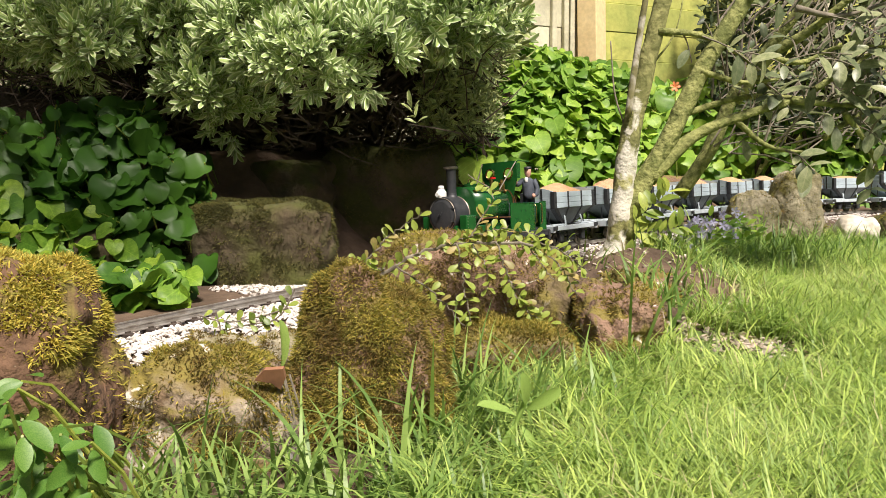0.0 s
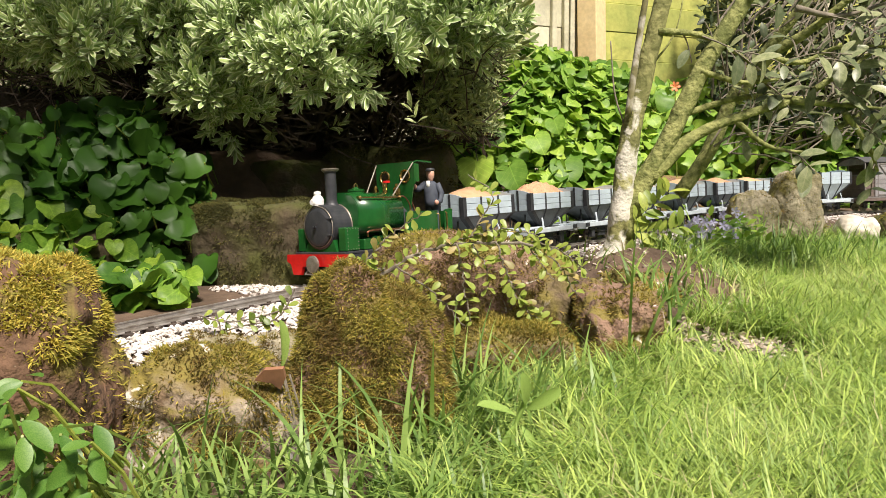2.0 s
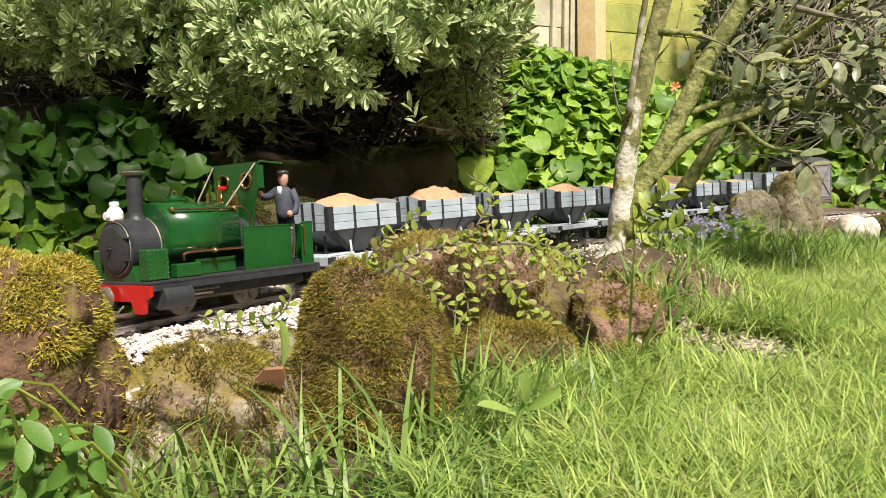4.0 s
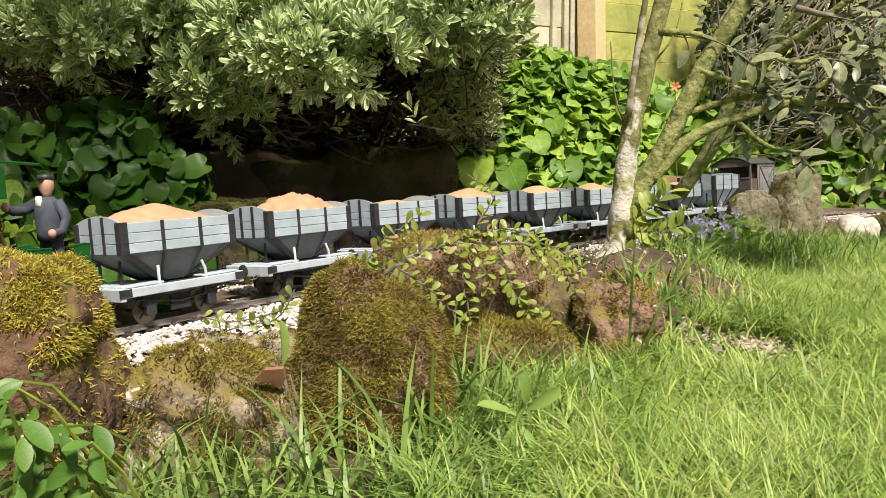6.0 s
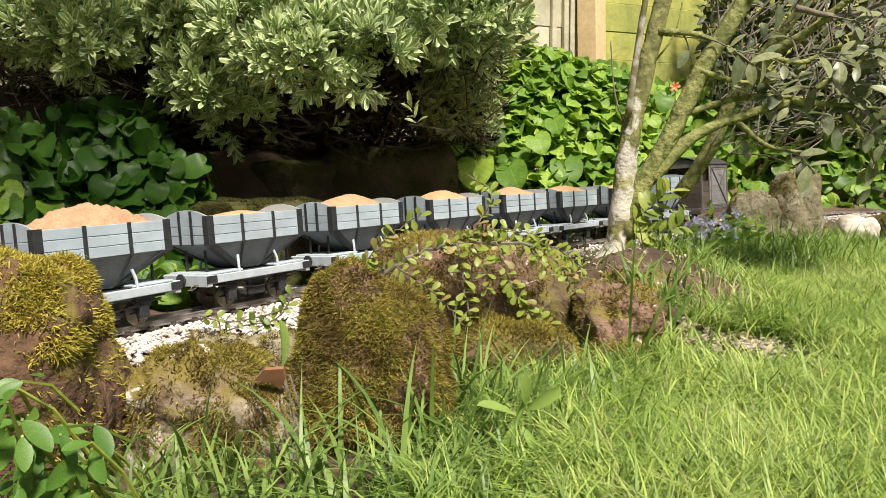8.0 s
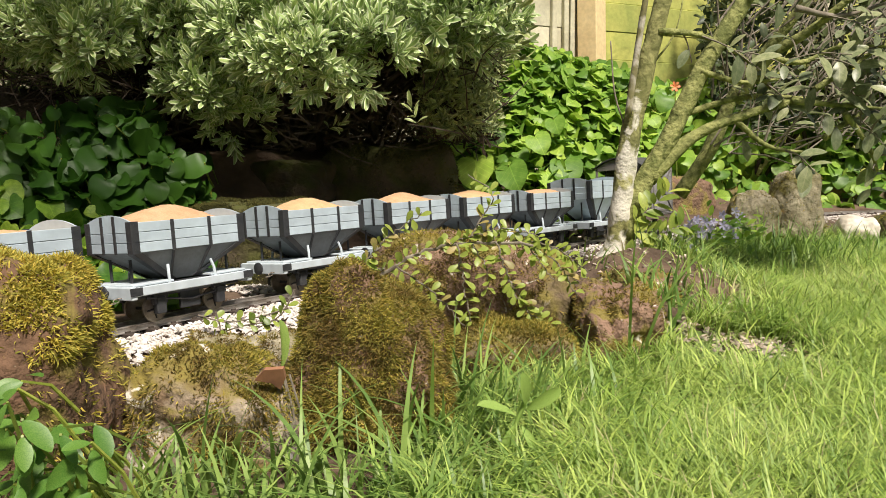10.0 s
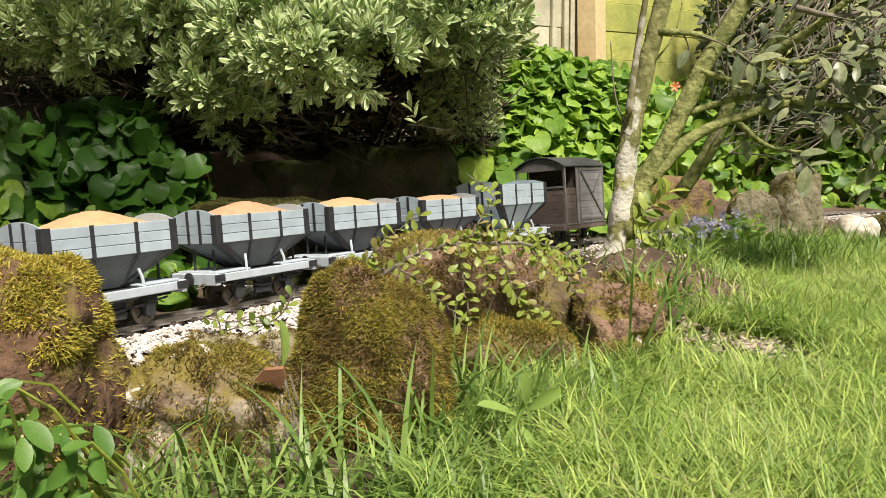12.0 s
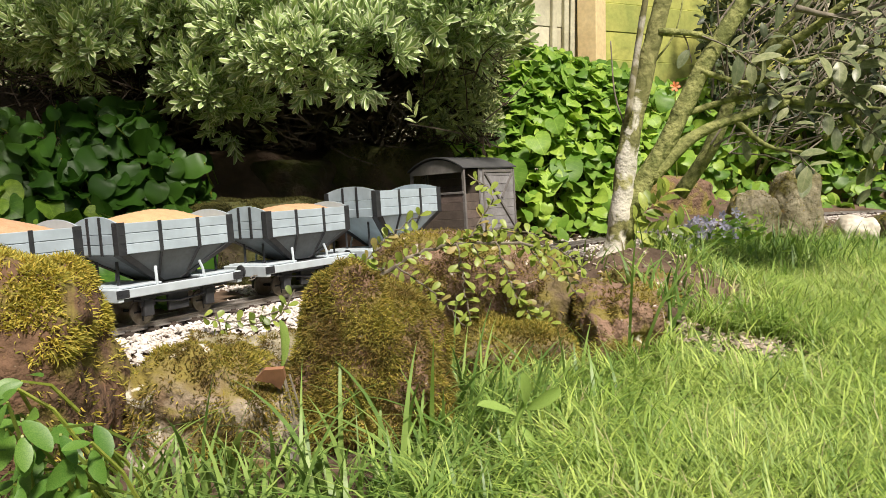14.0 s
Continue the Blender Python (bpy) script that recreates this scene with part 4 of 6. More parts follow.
    ch = part("chimney", lathe([(0.0125, 0.1115), (0.0105, 0.1150), (0.0092, 0.1175), (0.0086, 0.121), (0.0090, 0.1635), (0.0105, 0.1642), (0.0124, 0.1660), (0.0128, 0.1680), (0.0105, 0.1690), (0.0078, 0.1688), (0.0075, 0.150), (0.0, 0.150)], 28, "z", (-0.1095, 0, 0)), B, l, smooth=False)
    part("chimney_cap", lathe([(0.0098, 0.1638), (0.0122, 0.1656), (0.0136, 0.1676), (0.0136, 0.1688), (0.0110, 0.1696), (0.0080, 0.1692), (0.0079, 0.1660)], 28, "z", (-0.1095, 0, 0)), M["wheel_steel"], ch)
    # white lamp on the bracket
    part("headlamp", lathe([(0.0, 0.113), (0.0088, 0.1135), (0.0094, 0.116), (0.0094, 0.1225), (0.0070, 0.1270), (0.0050, 0.1290), (0.0056, 0.1315), (0.0050, 0.1350), (0.0, 0.1356)], 20, "z", (-0.132, 0.006, 0)), M["white"], l, "white lamp", smooth=False)
    part("lamp_lens", lathe([(0.0040, -0.1445), (0.0048, -0.1430), (0.0048, -0.1390), (0.0, -0.1390)], 14, "x", (0, 0.006, 0.1190)), M["white"], l)
    # saddle tank: facetted section
    sec = [(-0.0440, 0.0725), (-0.0462, 0.085), (-0.0462, 0.104)]
    sec += [(-0.0462 * math.cos(a) ** 0.8, 0.104 + 0.0285 * math.sin(a)) for a in np.linspace(0.18, math.pi / 2, 11)]
    sec = sec + [(-y, z) for y, z in sec[::-1][1:]]
    bm = prism_x(sec, -0.100, 0.004)
    bmesh.ops.bevel(bm, geom=[e for e in bm.edges if abs(e.verts[0].co.x - e.verts[1].co.x) < 1e-5], offset=0.0012, segments=2, affect="EDGES")
    for f in bm.faces:
        f.smooth = abs(f.normal.x) < 0.5
    tank = part("saddle_tank", bm, G, l, "glossy green saddle tank")
    part("boiler", cyl((-0.1005, 0, box_z), (0.01, 0, box_z), 0.031, seg=32), G, l)
    part("filler", lathe([(0.0125, 0.127), (0.0125, 0.134), (0.0135, 0.135), (0.0135, 0.1375), (0.006, 0.139), (0.004, 0.141), (0.0, 0.142)], 22, "z", (-0.0565, 0, 0)), G, tank)
    part("filler_ring", tube([(-0.0605, 0, 0.1405), (-0.0595, 0, 0.1450), (-0.0565, 0, 0.1470), (-0.0535, 0, 0.1450), (-0.0525, 0, 0.1405)], 0.0011, 8), BR, tank)
    part("handrail", cyl((-0.092, -0.0420, 0.1235), (0.0, -0.0420, 0.1235), 0.0013, seg=8), BR, tank, "brass handrail")
    for x in (-0.091, -0.001):
        part("handrail_knob", lathe([(0.001, -0.0455), (0.0028, -0.0435), (0.0028, -0.0405), (0.001, -0.034)], 10, "y", (x, 0, 0.1235)), BR, tank)
    # boxes and pipes on the running board
    sb = part("sandbox", box(-0.134, -0.106, -0.053, -0.036, 0.0446, 0.080, 0.0015), G, l)
    bm = bmesh.new()
    rivets(bm, [(-0.131 + k * 0.0055, -0.053, z) for k in range(5) for z in (0.0475, 0.0775)], 1)
    rivets(bm, [(x, -0.053, 0.0525 + k * 0.0055) for k in range(5) for x in (-0.131, -0.109)], 1)
    part("rivets", bm, M["wheel_steel"], sb)
    part("sandbox", box(-0.134, -0.106, 0.036, 0.053, 0.0446, 0.080, 0.0015), G, l)
    part("lubricator", box(-0.096, -0.062, -0.052, -0.038, 0.0446, 0.0610, 0.0015), G, l)
    part("firebox_side", box(-0.060, 0.0, -0.038, 0.038, 0.0446, 0.0640, 0.001), G, l)
    bm = bmesh.new()
    rivets(bm, [(-0.057 + k * 0.006, -0.038, 0.0605) for k in range(10)], 1)
    part("rivets", bm, BR, l)
    part("steam_pipe", tube(bend([(-0.082, -0.046, 0.064), (-0.082, -0.047, 0.071), (-0.070, -0.048, 0.0735), (-0.04, -0.048, 0.0735), (0.006, -0.048, 0.0735)], 24), 0.0014, 8), M["copper"], l, "copper steam pipe")
    bm = lathe([(0.002, -0.004), (0.0033, -0.003), (0.0033, 0.003), (0.002, 0.004)], 10, "x", (-0.04, -0.048, 0.0735))
    cyl((-0.04, -0.048, 0.0735), (-0.04, -0.055, 0.0735), 0.0018, seg=8, bm=bm)
    part("valve", bm, BR, l)
    # cylinders and slide bars
    for sd in (-1, 1):
        part("cylinder", cyl((-0.118, sd * 0.046, 0.024), (-0.080, sd * 0.046, 0.024), 0.0135, seg=20), B, l)
        part("slide_bar", box(-0.08, -0.035, *sorted((sd * 0.044, sd * 0.048)), 0.027, 0.0295, 0.0003), M["wheel_steel"], l)
        part("piston_rod", cyl((-0.08, sd * 0.046, 0.0235), (-0.045, sd * 0.046, 0.0235), 0.0016, seg=8), M["wheel_steel"], l)
        part("coupling_rod", box(-0.068, 0.032, *sorted((sd * 0.0225, sd * 0.0245)), 0.0145, 0.0185, 0.0004), M["wheel_steel"], l)
    # cab sides, bunker and weatherboard
    for sd in (-1, 1):
        y0, y1 = sorted((sd * 0.0475, sd * 0.0495))
        c = part("cab_side", prism([(0.0045, 0.0446), (0.085, 0.0446), (0.085, 0.0985), (0.0045, 0.0985)], y0, y1), G, l)
        part("beading", tube([(0.0045, sd * 0.0490, 0.0986), (0.085, sd * 0.0490, 0.0986)], 0.0012, 6), G, c)
        k_ = part("bunker_side", prism([(0.104, 0.0446), (0.1255, 0.0446), (0.1255, 0.1005), (0.119, 0.1015), (0.104, 0.0995)], y0, y1), G, l)
        part("beading", tube([(0.104, sd * 0.0490, 0.0996), (0.119, sd * 0.0490, 0.1016), (0.1255, sd * 0.0490, 0.1006)], 0.0012, 6), G, k_)
        bm = bmesh.new()
        ya = -0.0495 if sd < 0 else 0.0504
        rivets(bm, [(0.010 + k * 0.0078, ya, 0.0478) for k in range(10)] + [(0.0815, ya, 0.053 + k * 0.0068) for k in range(7)], 1)
        part("rivets", bm, BR, c)
        part("handrail", tube([(0.0855, sd * 0.0495, 0.0945), (0.0865, sd * 0.0525, 0.0925), (0.0865, sd * 0.0525, 0.060), (0.0855, sd * 0.0495, 0.058)], 0.0012, 6), BR, c, "brass handrail")
        part("handrail", tube([(0.107, sd * 0.0495, 0.097), (0.1065, sd * 0.0525, 0.095), (0.1065, sd * 0.0525, 0.060), (0.107, sd * 0.0495, 0.058)], 0.0012, 6), BR, k_)
    part("bunker_back", box(0.1230, 0.1253, -0.0473, 0.0473, 0.0446, 0.0990, 0.0006), G, l)
    part("footboard", box(0.086, 0.121, -0.040, 0.012, 0.0481, 0.0503, 0.0006), M["black_iron"], l)
    part("cab_floor", box(0.005, 0.123, -0.0453, 0.0453, 0.0446, 0.0480, 0.0004), B, l)
    # weatherboard with two round windows
    bm = bmesh.new()
    ws = [(-0.0225, 0.1585), (0.0225, 0.1585)]
    ring_r = 0.0095
    ny, nz = 36, 34
    y0, y1, z0, z1 = -0.0425, 0.0425, 0.0990, 0.1820
    grid = {}
    for s_, x in ((0, 0.0375), (1, 0.0395)):
        for j in range(nz + 1):
            for i in range(ny + 1):
                y, z = y0 + (y1 - y0) * i / ny, z0 + (z1 - z0) * j / nz
                for cy, cz in ws:
                    d = math.hypot(y - cy, z - cz)
                    if 0.5 * ring_r < d < ring_r * 1.25 or d <= 0.5 * ring_r:
                        if d > 0.62 * ring_r:
                            y, z = cy + (y - cy) / d * ring_r, cz + (z - cz) / d * ring_r
                if z < 0.145:
                    y *= 1 - min(0.30, ((0.145 - z) * 22) ** 0.6 * 0.28)
                if z > 0.176:
                    y *= 1 - (z - 0.176) * 6
                grid[s_, i, j] = bm.verts.new((x, y, z))
    def solid(i, j):
        y, z = y0 + (y1 - y0) * (i + 0.5) / ny, z0 + (z1 - z0) * (j + 0.5) / nz
        return all(math.hypot(y - cy, z - cz) > ring_r * 0.88 for cy, cz in ws)
    for j in range(nz):
        for i in range(ny):
            if solid(i, j):
                bm.faces.new((grid[0, i, j], grid[0, i, j + 1], grid[0, i + 1, j + 1], grid[0, i + 1, j]))
                bm.faces.new((grid[1, i, j], grid[1, i + 1, j], grid[1, i + 1, j + 1], grid[1, i, j + 1]))
                for a, b, di, dj in (((i, j), (i + 1, j), 0, -1), ((i + 1, j), (i + 1, j + 1), 1, 0), ((i + 1, j + 1), (i, j + 1), 0, 1), ((i, j + 1), (i, j), -1, 0)):
                    ii, jj = i + di, j + dj
                    if not (0 <= ii < ny and 0 <= jj < nz) or not solid(ii, jj):
                        bm.faces.new((grid[0, a[0], a[1]], grid[0, b[0], b[1]], grid[1, b[0], b[1]], grid[1, a[0], a[1]]))
    bmesh.ops.delete(bm, geom=[v for v in bm.verts if not v.link_faces], context="VERTS")
    bmesh.ops.remove_doubles(bm, verts=bm.verts[:], dist=1e-5)
    bmesh.ops.recalc_face_normals(bm, faces=bm.faces[:])
    wb = part("weatherboard", bm, G, l, "green cab front sheet with two round windows")
    for cy, cz in ws:
        pts = [(0.037, cy + math.cos(a) * 0.0098, cz + math.sin(a) * 0.0098) for a in np.linspace(0, 2 * math.pi, 25)]
        part("window_ring", tube(pts, 0.0017, 8), BR, wb, "brass window ring")
    for sd in (-1, 1):
        part("cab_return", box(0.0396, 0.050, *sorted((sd * 0.041, sd * 0.0425)), 0.148, 0.178, 0.0005), G, wb)
        part("stay_rod", cyl((-0.006, sd * 0.030, 0.124), (0.037, sd * 0.041, 0.180), 0.0012, seg=8), M["wheel_steel"], l)
    part("roof_lip", tube([(0.04, -0.041, 0.180), (0.046, -0.041, 0.1828), (0.084, -0.041, 0.1812)], 0.0014, 6), G, wb)
    # fittings
    bm = cyl((0.012, 0, 0.110), (0.012, 0, 0.132), 0.007, seg=18)
    cyl((0.012, 0, 0.132), (0.012, 0, 0.148), 0.0042, seg=14, bm=bm)
    part("safety_valve", bm, BR, l)
    part("valve_wheel", lathe([(0.0, 0.148), (0.0060, 0.1485), (0.0060, 0.152), (0.0, 0.1525)], 14, "z", (0.016, 0.0, 0)), R, l)
    part("whistle", lathe([(0.0015, 0.118), (0.0015, 0.130), (0.0026, 0.131), (0.0026, 0.142), (0.001, 0.144)], 12, "z", (0.004, 0.014, 0)), BR, l)
    part("copper_pipe", tube(bend([(0.004, -0.034, 0.125), (0.016, -0.037, 0.124), (0.026, -0.039, 0.112), (0.028, -0.039, 0.096)], 16), 0.0013, 8), M["copper"], l, "bent copper pipe")
    part("copper_pipe", tube(bend([(0.044, -0.02, 0.125), (0.052, -0.022, 0.115), (0.058, -0.026, 0.095)], 16), 0.0013, 8), M["copper"], l)
    part("backhead", cyl((0.01, 0, box_z + 0.002), (0.058, 0, box_z + 0.002), 0.0285, seg=28), B, l)
    bm = lathe([(0.0, 0.058), (0.007, 0.058), (0.007, 0.061), (0.0, 0.0612)], 16, "x", (0, -0.008, 0.124))
    part("gauge", bm, BR, l)
    part("pillar_valve", lathe([(0.0, 0.110), (0.004, 0.111), (0.004, 0.126), (0.0062, 0.128), (0.0062, 0.138), (0.003, 0.141), (0.003, 0.146), (0.0, 0.147)], 14, "z", (0.018, -0.020, 0)), BR, l)
    part("gauge_lever", tube([(0.05, 0.006, 0.125), (0.062, 0.004, 0.132)], 0.001, 6), R, l)
    for x in (-0.070, 0.028):
        wheelset(l, x, LOCO_WHEEL)
    return l


def driver():
    """A painted model figure as one plain mesh."""
    bm = bmesh.new()
    for sd in (-1, 1):
        tube([(0.0, sd * 0.0075, 0), (0.001, sd * 0.0075, 0.022), (0.001, sd * 0.007, 0.045), (0.0, sd * 0.004, 0.056)], [0.0055, 0.0058, 0.0066, 0.008], 12, bm)
        lathe([(0.0, 0.0), (0.006, 0.0005), (0.0062, 0.004), (0.003, 0.007), (0.0, 0.0075)], 10, "z", (-0.003, sd * 0.0075, 0), bm)
    tube([(0.0, 0, 0.05), (0.0, 0, 0.058), (0.0005, 0, 0.072), (0.0, 0, 0.084), (0.0, 0, 0.089)], [0.0125, 0.0128, 0.0138, 0.0125, 0.006], 16, bm)
    tube([(0, -0.013, 0.085), (0.004, -0.019, 0.070), (-0.002, -0.019, 0.058), (-0.012, -0.017, 0.056)], [0.0052, 0.0052, 0.0045, 0.0034], 10, bm)
    tube([(0, 0.012, 0.085), (-0.014, 0.018, 0.078), (-0.028, 0.016, 0.077), (-0.038, 0.013, 0.080)], [0.0052, 0.005, 0.0042, 0.0032], 10, bm)
    me = bpy.data.meshes.new("figurine")
    bm2 = bmesh.new()
    lathe([(0.0, 0.088), (0.0042, 0.089), (0.0048, 0.092), (0.0066, 0.0945), (0.0076, 0.099), (0.0072, 0.104), (0.004, 0.106)], 18, "z", (-0.0005, 0, 0), bm2)
    for p in ((-0.0135, -0.017, 0.056), (-0.040, 0.0125, 0.0805)):
        bmesh.ops.create_icosphere(bm2, subdivisions=2, radius=0.0042, matrix=Matrix.Translation(p))
    bm3 = bmesh.new()
    lathe([(0.0, 0.1040), (0.0078, 0.1043), (0.0083, 0.1062), (0.0075, 0.1085), (0.0, 0.1098)], 18, "z", (0.0, 0, 0), bm3)
    box(-0.0108, -0.002, -0.005, 0.005, 0.1042, 0.1049, 0.0004, bm3)
    bm4 = box(-0.0132, -0.009, -0.0035, 0.0035, 0.080, 0.0895, 0.001)
    for k, b in enumerate((bm2, bm3, bm4)):
        n0 = len(bm.faces)
        tmp = bpy.data.meshes.new("tmp")
        b.to_mesh(tmp)
        b.free()
        bm.from_mesh(tmp)
        bm.faces.ensure_lookup_table()
        for f in bm.faces[n0:]:
            f.material_index = k + 1
    bmesh.ops.scale(bm, vec=(1.0, 0.92, 1.12), verts=bm.verts[:])
    bm.to_mesh(me)
    bm.free()
    for k in ("overall", "skin", "black_iron", "white"):
        me.materials.append(M[k])
    me.polygons.foreach_set("use_smooth", [True] * len(me.polygons))
    ob = new("figurine", me)
    return tagged(ob, "painted model figure in blue-grey overalls standing in the cab", "figurine")

# ---------- plants ----------
def leaf_shape(kind):
    """Vertices and faces of one leaf: base at the origin, along +y, top side +z, length 1."""
    if kind == "heart":
        out = [(0.0, 0.02), (0.09, -0.09), (0.22, -0.15), (0.36, -0.11), (0.44, -0.02), (0.50, 0.09), (0.515, 0.20), (0.54, 0.32), (0.51, 0.45), (0.49, 0.57), (0.42, 0.68), (0.36, 0.78), (0.24, 0.87), (0.11, 0.94), (0.0, 1.0)]
    elif kind == "lance":
        out = [(0.0, 0.0), (0.05, 0.1), (0.115, 0.3), (0.152, 0.58), (0.135, 0.82), (0.075, 0.95), (0.0, 1.0)]
    elif kind == "lance_plain":
        out = [(0.0, 0.0), (0.105, 0.28), (0.150, 0.60), (0.095, 0.9), (0.0, 1.0)]
    elif kind == "oval":
        out = [(0.0, 0.0), (0.10, 0.1), (0.20, 0.3), (0.235, 0.5), (0.19, 0.75), (0.09, 0.93), (0.0, 1.0)]
    else:
        out = [(0.0, 0.0), (0.09, 0.12), (0.20, 0.4), (0.27, 0.65), (0.2, 0.9), (0.0, 1.0)]
    v, f = [], []
    n = len(out)
    for x, y in out:                      # midrib
        v.append((0, max(y, 0.0), 0.02 - (0.22 if kind == "heart" else 0.10) * (y - 0.5) ** 2 * 2))
    for sd in (-1, 1):
        b = len(v)
        for x, y in out:
            cup = {"heart": 0.34, "lance": 0.55, "lance_plain": 0.55, "oval": 0.3}.get(kind, 0.3)
            v.append((sd * x, y, 0.02 - (0.22 if kind == "heart" else 0.10) * (y - 0.5) ** 2 * 2 + cup * abs(x) - 0.25 * x * x + (0.035 * math.sin(y * 11 + sd) * min(1, abs(x) * 3) if kind == "heart" else 0)))
        for i in range(n - 1):
            q = (i, i + 1, b + i + 1, b + i)
            if i == n - 2:
                q = (i, i + 1, b + i)
            elif i == 0:
                q = (0, 1, b + 1)
            f.append(q if sd < 0 else tuple(reversed(q)))
    return np.array(v), f


def scatter(name, shape, mats, material, parent=None):
    """Many leaves joined into one mesh."""
    v, f = shape
    n = len(v)
    vv = np.concatenate([v @ np.array(m.to_3x3()).T + np.array(m.translation) for m in mats])
    ff = [tuple(i + k * n for i in q) for k in range(len(mats)) for q in f]
    ob = raw(name, vv, ff, material, parent, smooth=True)
    edged(ob.data, v, len(mats))
    return ob


def edged(me, v, times):
    """Mark each leaf's rim, for a pale margin."""
    a = me.attributes.new("edge", "FLOAT", "POINT")
    one = (np.abs(v[:, 0]) > 1e-6).astype(float)
    a.data.foreach_set("value", np.tile(one, times))


def leaf_mesh(name, kind, material):
    v, f = leaf_shape(kind)
    me = bpy.data.meshes.new(name)
    me.from_pydata([tuple(q) for q in v], [], f)
    me.materials.append(material)
    me.polygons.foreach_set("use_smooth", [True] * len(me.polygons))
    return me


def aim(at, along, face, size, roll=0.0):
    """A leaf's pose: its length along one way, its top turned to another."""
    y = Vector(along).normalized()
    z = Vector(face)
    z = (z - y * z.dot(y))
    z = z.normalized() if z.length > 1e-4 else y.orthogonal().normalized()
    x = y.cross(z)
    m = Matrix((x, y, z)).transposed().to_4x4()
    return Matrix.Translation(at) @ m @ Matrix.Rotation(roll, 4, "Y") @ Matrix.Diagonal((size, size, size, 1))


def seen(px, py, y):
    """The place at depth y that lies px to the side of and py above the camera's axis, in thousandths of the depth."""
    return Vector((px * y / 1000, y, EYE[2] + py * y / 1000))


def sprig_mats(at, d, rnd, ln, leaf, n):
    """Leaf poses of one shoot: crossed pairs up a stem."""
    out = []
    d = Vector(d).normalized()
    a = d.orthogonal().normalized()
    a.rotate(Matrix.Rotation(rnd.uniform(0, 6.28), 3, d))
    for k in range(n):
        u = k / (n - 1)
        for sd in (0, math.pi):
            r = a.copy()
            r.rotate(Matrix.Rotation(sd + k * math.pi / 2 + rnd.uniform(-0.3, 0.3), 3, d))
            open_ = 1.12 - 0.72 * u
            w = (d * math.cos(open_) + r * math.sin(open_) + Vector((0, 0, 0.04))).normalized()
            out.append(aim(Vector(at) + d * ln * u, w, d - w * 0.2, leaf * rnd.uniform(0.75, 1.1) * (1 - 0.25 * abs(u - 0.6)), rnd.uniform(-0.2, 0.2)))
    return out


